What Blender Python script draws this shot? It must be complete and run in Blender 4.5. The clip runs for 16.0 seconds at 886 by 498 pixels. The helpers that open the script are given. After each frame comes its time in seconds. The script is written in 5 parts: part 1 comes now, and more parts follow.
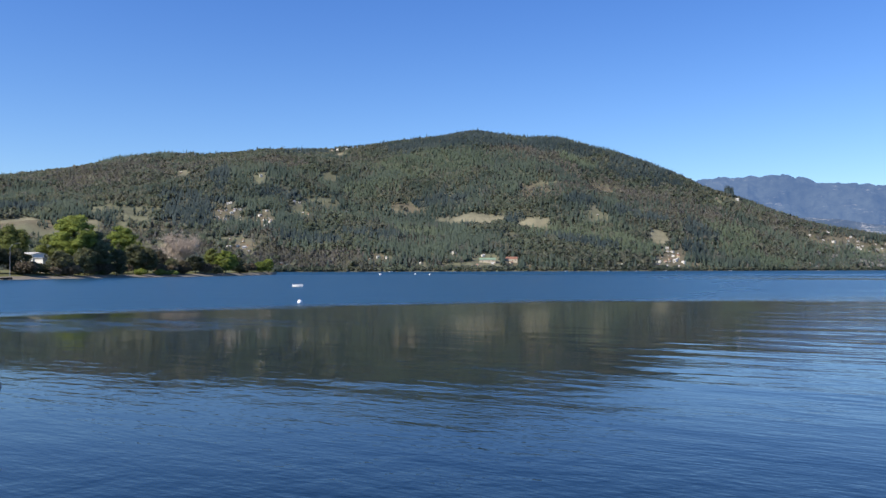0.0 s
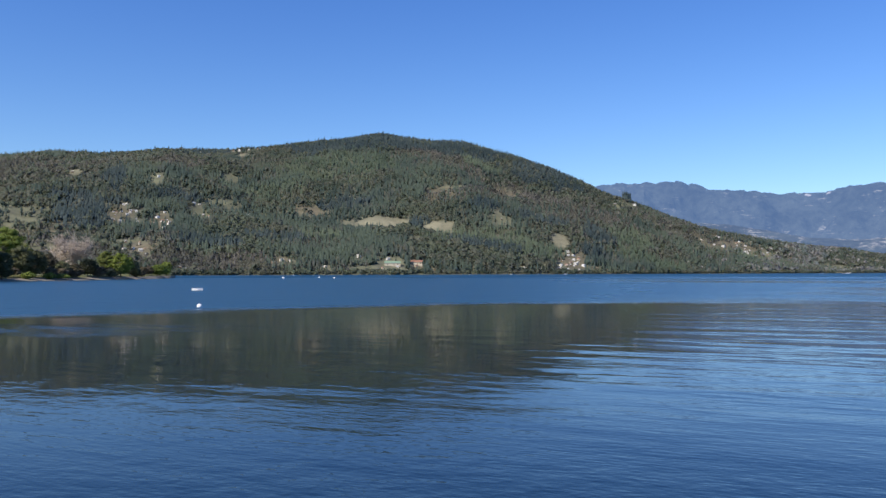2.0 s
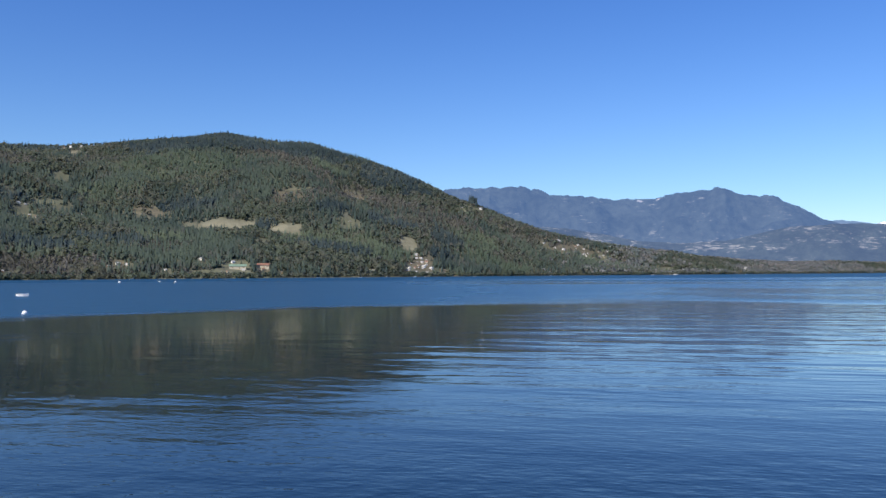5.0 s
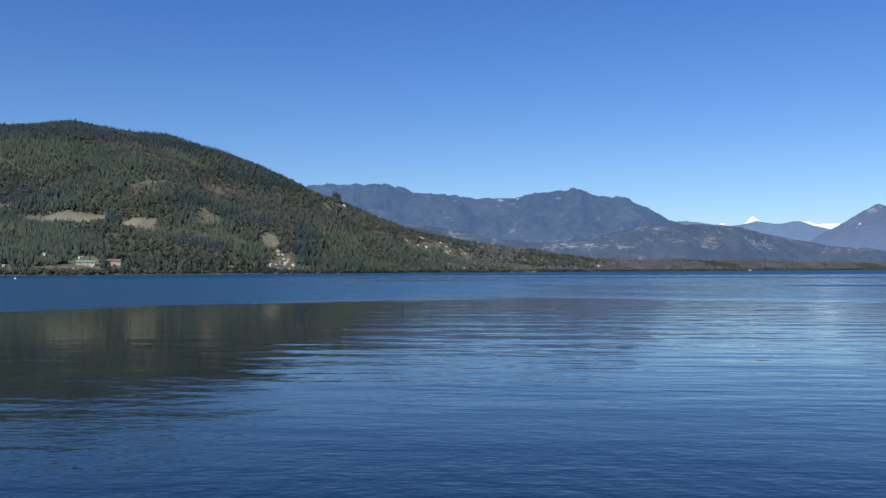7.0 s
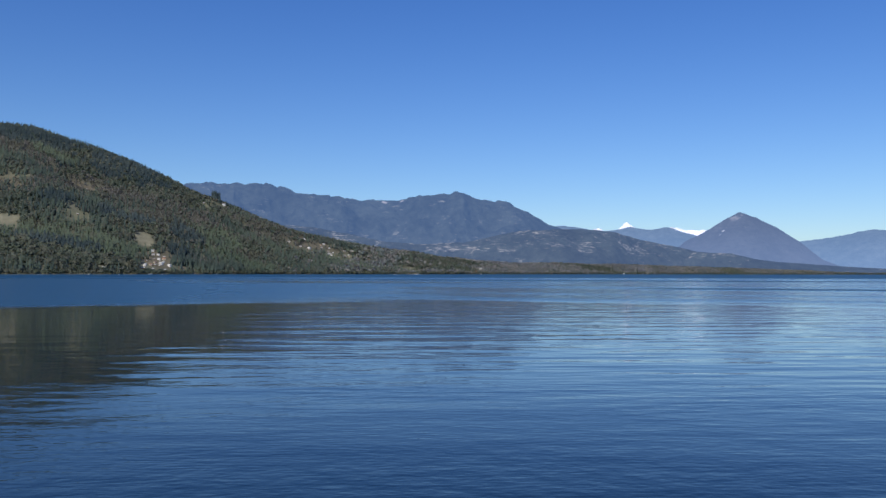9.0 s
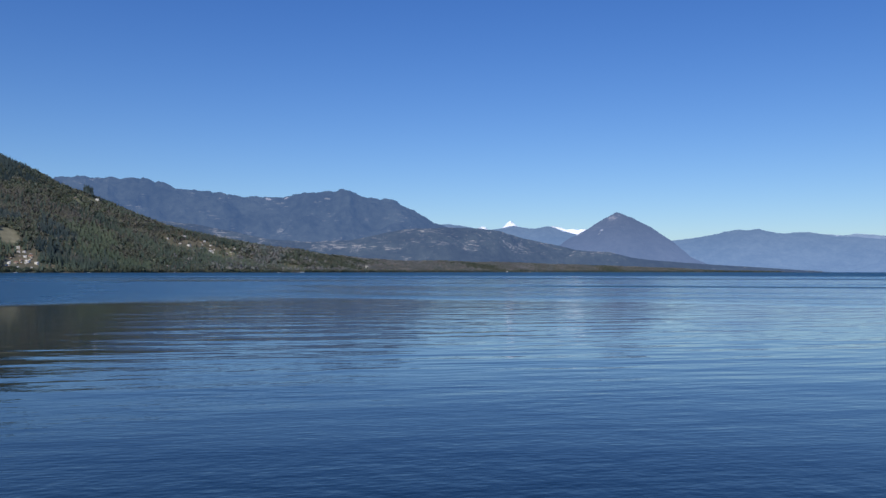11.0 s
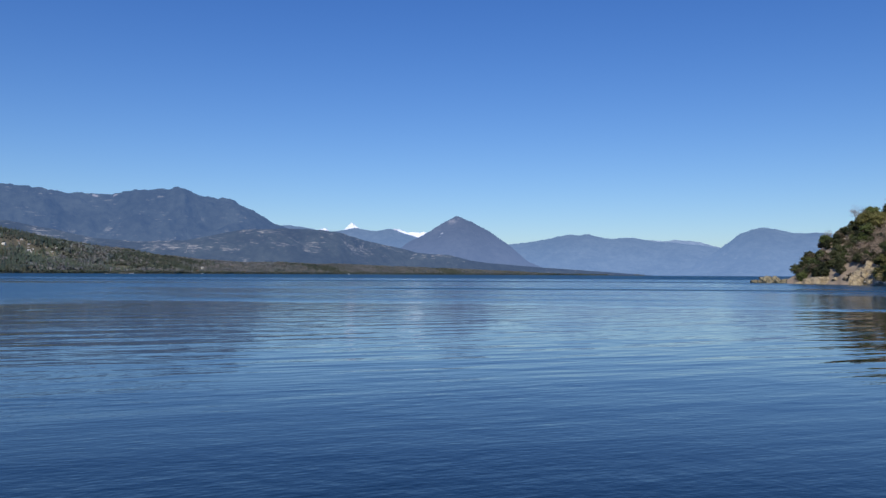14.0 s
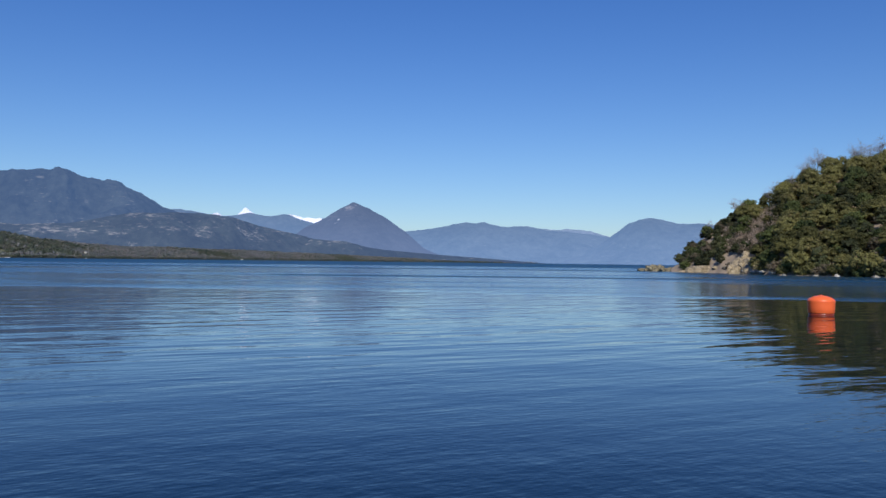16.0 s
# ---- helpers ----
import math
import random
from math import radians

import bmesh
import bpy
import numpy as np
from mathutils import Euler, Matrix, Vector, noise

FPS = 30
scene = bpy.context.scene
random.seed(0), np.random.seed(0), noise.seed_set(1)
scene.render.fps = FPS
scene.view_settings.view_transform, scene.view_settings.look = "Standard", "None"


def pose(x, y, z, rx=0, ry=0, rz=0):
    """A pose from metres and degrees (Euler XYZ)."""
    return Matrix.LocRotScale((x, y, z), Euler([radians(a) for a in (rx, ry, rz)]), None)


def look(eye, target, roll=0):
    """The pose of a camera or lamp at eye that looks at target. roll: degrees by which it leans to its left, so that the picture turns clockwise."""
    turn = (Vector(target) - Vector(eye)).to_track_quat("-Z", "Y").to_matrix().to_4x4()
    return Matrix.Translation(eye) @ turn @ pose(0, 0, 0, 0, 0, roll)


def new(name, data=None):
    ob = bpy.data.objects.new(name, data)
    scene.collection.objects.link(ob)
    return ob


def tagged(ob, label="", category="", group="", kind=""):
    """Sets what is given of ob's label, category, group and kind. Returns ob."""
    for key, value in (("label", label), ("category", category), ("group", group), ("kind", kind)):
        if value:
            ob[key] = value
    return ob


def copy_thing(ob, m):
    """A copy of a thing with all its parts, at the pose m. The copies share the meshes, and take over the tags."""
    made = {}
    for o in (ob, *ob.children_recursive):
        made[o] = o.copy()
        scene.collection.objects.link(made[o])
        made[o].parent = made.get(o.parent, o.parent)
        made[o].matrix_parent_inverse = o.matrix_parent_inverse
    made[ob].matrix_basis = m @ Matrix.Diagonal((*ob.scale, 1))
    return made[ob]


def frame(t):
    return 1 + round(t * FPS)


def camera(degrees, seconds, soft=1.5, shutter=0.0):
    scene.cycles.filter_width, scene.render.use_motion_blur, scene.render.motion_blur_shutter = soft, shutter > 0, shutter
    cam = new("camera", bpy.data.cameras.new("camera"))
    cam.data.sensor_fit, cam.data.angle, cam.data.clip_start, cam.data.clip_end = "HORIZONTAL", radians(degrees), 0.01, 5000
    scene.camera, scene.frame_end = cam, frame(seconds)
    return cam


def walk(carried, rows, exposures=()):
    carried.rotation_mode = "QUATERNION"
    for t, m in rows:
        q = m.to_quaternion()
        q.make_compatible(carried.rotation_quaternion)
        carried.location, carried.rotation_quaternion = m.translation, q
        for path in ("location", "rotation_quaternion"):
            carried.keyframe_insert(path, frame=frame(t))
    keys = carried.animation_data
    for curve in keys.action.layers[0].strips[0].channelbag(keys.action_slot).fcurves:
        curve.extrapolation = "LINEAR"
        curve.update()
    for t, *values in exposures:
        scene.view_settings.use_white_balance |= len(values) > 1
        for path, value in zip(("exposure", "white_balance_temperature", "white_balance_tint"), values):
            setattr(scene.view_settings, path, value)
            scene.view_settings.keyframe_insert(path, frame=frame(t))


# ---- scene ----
cam = camera(55.88, 16.0)
EYE = 2.3


def aim(yaw, pitch, roll):
    return pose(0, 0, EYE, 90 + pitch, roll, yaw)


PATH = [
    (0.0, aim(-0.00, 1.44, 0.11)),
    (0.5, aim(-1.66, 1.62, 0.09)),
    (1.0, aim(-3.22, 1.68, 0.13)),
    (1.5, aim(-4.74, 1.67, 0.14)),
    (2.0, aim(-6.51, 1.65, 0.14)),
    (2.5, aim(-8.06, 1.53, 0.14)),
    (3.0, aim(-9.35, 1.47, 0.16)),
    (3.5, aim(-10.97, 1.62, 0.19)),
    (4.0, aim(-12.91, 1.79, 0.25)),
    (6.5, aim(-23.59, 1.52, 0.40)),
    (7.0, aim(-26.20, 1.54, 0.28)),
    (7.5, aim(-28.41, 1.64, 0.13)),
    (8.0, aim(-30.17, 1.72, -0.04)),
    (8.5, aim(-32.03, 1.81, -0.10)),
    (9.0, aim(-34.19, 1.67, -0.09)),
    (9.5, aim(-36.42, 1.64, -0.05)),
    (12.0, aim(-45.41, 1.47, -0.04)),
    (12.5, aim(-47.32, 1.49, -0.03)),
    (13.0, aim(-49.47, 1.63, -0.08)),
    (13.5, aim(-51.20, 1.77, -0.15)),
    (14.0, aim(-52.84, 1.72, -0.30)),
    (14.5, aim(-54.63, 1.63, -0.37)),
    (15.0, aim(-56.63, 1.39, -0.43)),
    (15.5, aim(-58.30, 1.03, -0.59)),
    (16.0, aim(-59.93, 0.88, -0.70)),
]
walk(cam, PATH, exposures=[(0.0, 0.36, 7150, 10), (2.0, 0.28, 7050, 10), (4.0, 0.20, 6950, 10), (6.5, -0.06, 6770, 10), (7.0, -0.16, 6750, 10), (7.5, -0.15, 6740, 10), (8.0, -0.14, 6730, 10), (8.5, -0.15, 6710, 10), (9.0, -0.25, 6700, 10), (9.5, -0.28, 6690, 10), (12.0, -0.43, 6600, 10), (13.0, -0.40, 6600, 10), (16.0, -0.40, 6600, 10)])

# ---- sky and sun ----
SUN_BEARING, SUN_HEIGHT = -122.0, 43.0
world = bpy.data.worlds.new("sky")
scene.world = world
world.use_nodes = True
wn, wl = world.node_tree.nodes, world.node_tree.links
sky = wn.new("ShaderNodeTexSky")
sky.sky_type = "NISHITA"
sky.sun_disc = False
sky.sun_elevation = radians(SUN_HEIGHT)
sky.sun_rotation = radians(SUN_BEARING)
sky.altitude = 200
sky.air_density = 1.0
sky.dust_density = 0.25
sky.ozone_density = 4.0
tint = wn.new("ShaderNodeMix")
tint.data_type, tint.blend_type = "RGBA", "MULTIPLY"
tint.inputs[0].default_value = 1.0
view = wn.new("ShaderNodeTexCoord")
level = wn.new("ShaderNodeSeparateXYZ")
wl.new(view.outputs["Generated"], level.inputs[0])
haze = wn.new("ShaderNodeMapRange")
haze.interpolation_type = "SMOOTHSTEP"
haze.inputs["From Min"].default_value, haze.inputs["From Max"].default_value = 0.0, 0.42
wl.new(level.outputs["Z"], haze.inputs["Value"])
deep = wn.new("ShaderNodeMix")
deep.data_type = "RGBA"
deep.inputs[6].default_value = (0.775, 0.918, 1.15, 1.0)
deep.inputs[7].default_value = (0.505, 0.78, 1.25, 1.0)
wl.new(haze.outputs[0], deep.inputs[0])
wl.new(deep.outputs[2], tint.inputs[7])
clear = wn.new("ShaderNodeHueSaturation")
clear.inputs["Saturation"].default_value = 1.1
wl.new(sky.outputs["Color"], clear.inputs["Color"])
wl.new(clear.outputs["Color"], tint.inputs[6])
wl.new(tint.outputs[2], wn["Background"].inputs["Color"])
wn["Background"].inputs["Strength"].default_value = 0.117

sun = new("sun", bpy.data.lights.new("sun", "SUN"))
sun.data.energy, sun.data.angle, sun.data.color = 4.6, radians(0.5), (1.0, 0.95, 0.87)
sun_from = Vector((math.sin(radians(SUN_BEARING)) * math.cos(radians(SUN_HEIGHT)),
                   math.cos(radians(SUN_BEARING)) * math.cos(radians(SUN_HEIGHT)), math.sin(radians(SUN_HEIGHT))))
sun.matrix_world = look(sun_from * 600, (0, 0, 0))

# ---- materials ----


class Nodes:
    """A short hand for building a node material."""

    def __init__(self, name):
        self.mat = bpy.data.materials.new(name)
        self.mat.use_nodes = True
        self.tree = self.mat.node_tree
        self.bsdf = self.tree.nodes["Principled BSDF"]

    def add(self, kind, values=None, **settings):
        n = self.tree.nodes.new("ShaderNode" + kind)
        for key, value in settings.items():
            setattr(n, key, value)
        for key, value in (values or {}).items():
            self.feed(n.inputs[key], value)
        return n

    def feed(self, socket, value):
        if isinstance(value, bpy.types.NodeSocket):
            self.tree.links.new(value, socket)
        else:
            socket.default_value = value

    def math(self, op, a, b=0.0, c=0.0):
        n = self.add("Math", operation=op)
        for k, v in enumerate((a, b, c)):
            self.feed(n.inputs[k], v)
        return n.outputs[0]

    def span(self, value, low, high, to_low=0.0, to_high=1.0):
        n = self.add("MapRange", {"Value": value, "From Min": low, "From Max": high, "To Min": to_low, "To Max": to_high},
                     interpolation_type="SMOOTHSTEP")
        return n.outputs[0]

    def place(self):
        return self.add("NewGeometry").outputs["Position"]

    def noise(self, scale, detail=3.0, vector=None, rough=0.55):
        n = self.add("TexNoise", {"Scale": scale, "Detail": detail, "Roughness": rough})
        self.feed(n.inputs["Vector"], vector or self.place())
        return n.outputs["Fac"]

    def mix(self, fac, a, b, blend="MIX"):
        n = self.add("Mix", data_type="RGBA", blend_type=blend)
        self.feed(n.inputs[0], fac)
        for socket, v in ((n.inputs[6], a), (n.inputs[7], b)):
            self.feed(socket, (*v, 1.0) if isinstance(v, tuple) and len(v) == 3 else v)
        return n.outputs[2]

    def bump(self, height, distance=1.0, strength=1.0):
        n = self.add("Bump", {"Height": height, "Distance": distance, "Strength": strength})
        self.feed(self.bsdf.inputs["Normal"], n.outputs["Normal"])

    def finish(self, colour, rough=0.8, metal=0.0, spec=0.3):
        self.feed(self.bsdf.inputs["Base Color"], (*colour, 1.0) if isinstance(colour, tuple) and len(colour) == 3 else colour)
        self.feed(self.bsdf.inputs["Roughness"], rough)
        self.feed(self.bsdf.inputs["Metallic"], metal)
        self.feed(self.bsdf.inputs["Specular IOR Level"], spec)
        return self.mat


def simple(name, colour, rough=0.7, metal=0.0, vary=0.25, scale=3.0, spec=0.4):
    n = Nodes(name)
    low = tuple(c * (1 - vary) for c in colour)
    high = tuple(min(1, c * (1 + vary)) for c in colour)
    grain = n.noise(scale, 5)
    n.bump(n.noise(scale * 6, 3), 0.02, 0.4)
    return n.finish(n.mix(grain, low, high), rough, metal, spec)


def foliage(name, dark, light, dead, dead_from=0.7, patch=0.006, sheer=0.0, single=0.5, each=0.75, by_tree=False):
    """Leaves: every leaf, crown and tree varies by itself, and stands of trees vary over the slope."""
    n = Nodes(name)
    island = n.add("NewGeometry").outputs["Random Per Island"]
    whole = n.add("ObjectInfo").outputs["Random"]
    if by_tree:
        whole = 0.5
        island = n.math("ADD", n.math("MULTIPLY", n.add("Attribute", attribute_name="tone").outputs["Fac"], 0.8), n.math("MULTIPLY", island, 0.2))
    stand = n.span(n.noise(patch, 3), 0.36, 0.64)
    tone = n.math("ADD", n.math("MULTIPLY", island, single), n.math("MULTIPLY", stand, 0.95 - single))
    tone = n.math("ADD", tone, n.math("MULTIPLY", n.math("SUBTRACT", whole, 0.5), each))
    leaf = n.mix(n.span(tone, 0.0, 1.0), dark, light)
    gone = n.span(n.math("ADD", n.math("MULTIPLY", n.noise(patch * 2.3, 3), 0.8), n.math("MULTIPLY", island, 0.25)), dead_from - 0.08, dead_from + 0.06)
    leaf = n.mix(gone, leaf, dead)
    n.finish(leaf, 0.65, 0.0, 0.2)
    if sheer > 0:
        soft = n.add("BsdfTranslucent", {"Color": leaf})
        both = n.add("MixShader", {0: sheer, 1: n.bsdf.outputs[0], 2: soft.outputs[0]})
        n.feed(n.tree.nodes["Material Output"].inputs["Surface"], both.outputs[0])
    return n.mat


def water_material():
    """Lake water: a calm, almost mirror-like bay, wind ripples past its mouth, and a smoother lane up the lake, placed
    to fit the camera's view.
    """
    n = Nodes("lake_water")
    xyz = n.add("SeparateXYZ", {0: n.place()})
    x, y = xyz.outputs[0], xyz.outputs[1]
    flat = n.add("CombineXYZ", {0: x, 1: y, 2: 0.0}).outputs[0]
    r = n.add("VectorMath", {0: flat}, operation="LENGTH").outputs["Value"]
    bend = n.noise(0.012, 2, flat)
    # the mouth's distance is shaped to fit the camera's view
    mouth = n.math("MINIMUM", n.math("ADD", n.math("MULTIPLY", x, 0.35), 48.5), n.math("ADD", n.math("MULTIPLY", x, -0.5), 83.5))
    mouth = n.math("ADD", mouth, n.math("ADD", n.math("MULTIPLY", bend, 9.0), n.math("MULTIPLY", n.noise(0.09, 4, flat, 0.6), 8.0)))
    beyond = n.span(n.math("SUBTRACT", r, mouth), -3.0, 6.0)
    # the lane: an ellipse up the lake, laid along the camera's view
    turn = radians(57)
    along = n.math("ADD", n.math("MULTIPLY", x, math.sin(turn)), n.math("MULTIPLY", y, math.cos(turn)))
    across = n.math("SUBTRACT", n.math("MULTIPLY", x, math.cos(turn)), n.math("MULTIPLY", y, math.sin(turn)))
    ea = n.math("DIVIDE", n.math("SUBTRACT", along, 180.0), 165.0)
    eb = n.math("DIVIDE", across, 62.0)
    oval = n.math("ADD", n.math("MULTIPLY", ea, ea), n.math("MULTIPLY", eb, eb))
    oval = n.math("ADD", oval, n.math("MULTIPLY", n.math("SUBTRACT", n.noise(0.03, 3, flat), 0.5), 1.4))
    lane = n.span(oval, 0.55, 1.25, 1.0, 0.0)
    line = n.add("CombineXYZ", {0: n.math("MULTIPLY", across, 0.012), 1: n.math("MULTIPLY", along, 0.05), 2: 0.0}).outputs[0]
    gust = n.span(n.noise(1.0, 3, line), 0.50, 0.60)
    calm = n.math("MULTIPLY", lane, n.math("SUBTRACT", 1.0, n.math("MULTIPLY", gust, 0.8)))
    slick = n.span(n.noise(0.0035, 3, flat), 0.55, 0.64, 0.0, 0.5)
    # lulls: streaks stretched across the camera's line of sight
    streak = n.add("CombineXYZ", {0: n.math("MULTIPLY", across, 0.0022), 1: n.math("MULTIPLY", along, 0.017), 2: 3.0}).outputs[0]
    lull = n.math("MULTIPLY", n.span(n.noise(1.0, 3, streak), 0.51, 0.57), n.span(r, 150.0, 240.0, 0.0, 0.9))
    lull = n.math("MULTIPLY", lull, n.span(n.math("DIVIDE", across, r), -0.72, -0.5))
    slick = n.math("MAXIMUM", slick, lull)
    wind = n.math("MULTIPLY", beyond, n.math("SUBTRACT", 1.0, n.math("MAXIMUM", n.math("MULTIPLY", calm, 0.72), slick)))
    # two gusts lying across the lake, placed to fit the camera's view
    gust_a = n.math("ABSOLUTE", n.math("ADD", along, n.math("SUBTRACT", n.math("MULTIPLY", bend, 14.0), 139.0)))
    gust_a = n.math("MULTIPLY", n.span(gust_a, 4.0, 8.0, 1.7, 0.0), n.span(n.math("ADD", across, n.math("MULTIPLY", bend, 30.0)), -22.0, 0.0))
    gust_b = n.math("ABSOLUTE", n.math("ADD", along, n.math("SUBTRACT", n.math("MULTIPLY", bend, 30.0), 285.0)))
    wind = n.math("MAXIMUM", wind, n.span(r, 330.0, 520.0, 0.0, 1.9))
    wind = n.math("MAXIMUM", wind, n.math("MAXIMUM", gust_a, n.span(gust_b, 12.0, 26.0, 1.7, 0.0)))
    # waves: a faint swell in long crests, ripples, and fine ripples close to the shore
    to_x, to_y = math.sin(radians(32)), math.cos(radians(32))
    out = n.math("ADD", n.math("MULTIPLY", x, to_x), n.math("MULTIPLY", y, to_y))
    wide = n.math("SUBTRACT", n.math("MULTIPLY", x, to_y), n.math("MULTIPLY", y, to_x))
    crest = n.add("CombineXYZ", {0: n.math("MULTIPLY", wide, 0.16), 1: n.math("MULTIPLY", out, 0.55), 2: 0.0}).outputs[0]
    side = n.span(n.math("ADD", across, n.math("MULTIPLY", n.noise(0.05, 2, flat), 16.0)), -22.0, 2.0)
    slant = n.math("ADD", n.math("DIVIDE", across, r), n.math("MULTIPLY", n.math("SUBTRACT", n.noise(0.05, 2, flat), 0.5), 0.3))
    side = n.math("MAXIMUM", side, n.span(slant, -0.72, -0.48, 0.0, 0.9))
    swell = n.noise(1.0, 3, crest, 0.5)
    cats = n.span(n.noise(0.07, 3, flat), 0.54, 0.68)
    near = n.span(r, 8.0, 13.5, 1.0, 0.0)
    px = n.math("DIVIDE", n.math("ADD", x, 15.0), 13.0)
    py = n.math("DIVIDE", n.math("SUBTRACT", y, 36.0), 5.0)
    paw = n.math("ADD", n.math("ADD", n.math("MULTIPLY", px, px), n.math("MULTIPLY", py, py)), n.math("MULTIPLY", n.noise(0.25, 4, flat, 0.6), 1.2))
    cats = n.math("ADD", cats, n.span(paw, 0.7, 1.7, 5.0, 0.0))
    ripple = n.noise(2.0, 3, flat, 0.5)
    lines = n.add("CombineXYZ", {0: n.math("MULTIPLY", wide, 3.2), 1: n.math("MULTIPLY", out, 9.0), 2: 1.0}).outputs[0]
    fine = n.noise(1.0, 2, lines, 0.5)
    height = n.math("MULTIPLY", swell, n.math("ADD", 0.005, n.math("MULTIPLY", n.math("MULTIPLY", side, n.span(r, 12.0, 26.0, 0.35, 1.0)), 0.066)))
    height = n.math("ADD", height, n.math("MULTIPLY", ripple, n.math("ADD", 0.0020, n.math("ADD", n.math("MULTIPLY", near, 0.0125), n.math("MULTIPLY", cats, 0.004)))))
    height = n.math("ADD", height, n.math("MULTIPLY", fine, n.math("MULTIPLY", n.span(r, 11.0, 20.0, 1.0, 0.15), 0.0042)))
    # short wavelets that break up the mirror image of the hill
    wavelet = n.add("CombineXYZ", {0: n.math("MULTIPLY", wide, 1.1), 1: n.math("MULTIPLY", out, 2.6), 2: 5.0}).outputs[0]
    reach = n.math("MULTIPLY", n.span(r, 10.0, 13.0), n.span(r, 17.0, 27.0, 1.0, 0.2))
    patchy = n.span(n.noise(0.16, 3, flat), 0.38, 0.62, 0.25, 1.3)
    height = n.math("ADD", height, n.math("MULTIPLY", n.noise(1.0, 3, wavelet, 0.55), n.math("MULTIPLY", n.math("MULTIPLY", reach, patchy), 0.0095)))
    chop = n.noise(0.45, 4, flat, 0.6)
    height = n.math("ADD", height, n.math("MULTIPLY", chop, n.math("MULTIPLY", wind, 0.14)))
    height = n.math("ADD", height, n.math("MULTIPLY", n.noise(0.16, 3, flat, 0.6), n.math("MULTIPLY", wind, 0.22)))
    n.bump(height, 1.0, 1.0)
    rough = n.math("ADD", n.math("MULTIPLY", n.span(r, 15.0, 42.0, 0.022, 0.075), n.math("SUBTRACT", 1.0, n.math("MULTIPLY", side, 0.75))), n.math("MAXIMUM", n.math("MULTIPLY", wind, 0.22), n.math("MULTIPLY", n.span(paw, 0.3, 2.0, 0.17, 0.0), n.span(n.noise(1.0, 3, n.add("CombineXYZ", {0: n.math("MULTIPLY", wide, 0.22), 1: n.math("MULTIPLY", out, 0.8), 2: 9.0}).outputs[0], 0.6), 0.42, 0.60))))
    n.feed(n.bsdf.inputs["IOR"], 1.333)
    # reflections are coloured bluish here, beyond what clear water does
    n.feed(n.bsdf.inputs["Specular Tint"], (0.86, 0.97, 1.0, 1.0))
    # bluer base colour past the mouth, added to brighten the rippled water
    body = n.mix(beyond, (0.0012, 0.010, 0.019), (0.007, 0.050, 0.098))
    return n.finish(body, rough, 0.0, 0.5)


def land_material():
    """Forest floor with fields, pastures and bare soil where the attribute says so."""
    n = Nodes("hill_land")
    field = n.add("VertexColor", layer_name="field")
    part_of = n.add("SeparateColor", {0: field.outputs["Color"]})
    fine, wide = n.noise(0.22, 5), n.noise(0.02, 4)
    # floor colour raised to stand for haze over the shaded gaps between trees
    floor = n.mix(fine, (0.105, 0.112, 0.080), (0.19, 0.185, 0.132))
    dry = n.mix(n.noise(0.09, 5), (0.195, 0.182, 0.118), (0.315, 0.295, 0.205))
    grass = n.mix(n.noise(0.07, 5), (0.115, 0.125, 0.07), (0.225, 0.222, 0.148))
    soil = n.mix(n.noise(0.11, 5), (0.095, 0.095, 0.055), (0.24, 0.20, 0.145))
    c = n.mix(part_of.outputs[0], floor, dry)
    c = n.mix(part_of.outputs[1], c, grass)
    c = n.mix(part_of.outputs[2], c, soil)
    c = n.mix(n.span(wide, 0.4, 0.6, 0.0, 0.35), c, (0.07, 0.07, 0.048))
    n.bump(fine, 2.5, 0.6)
    return n.finish(c, 0.95, 0.0, 0.1)


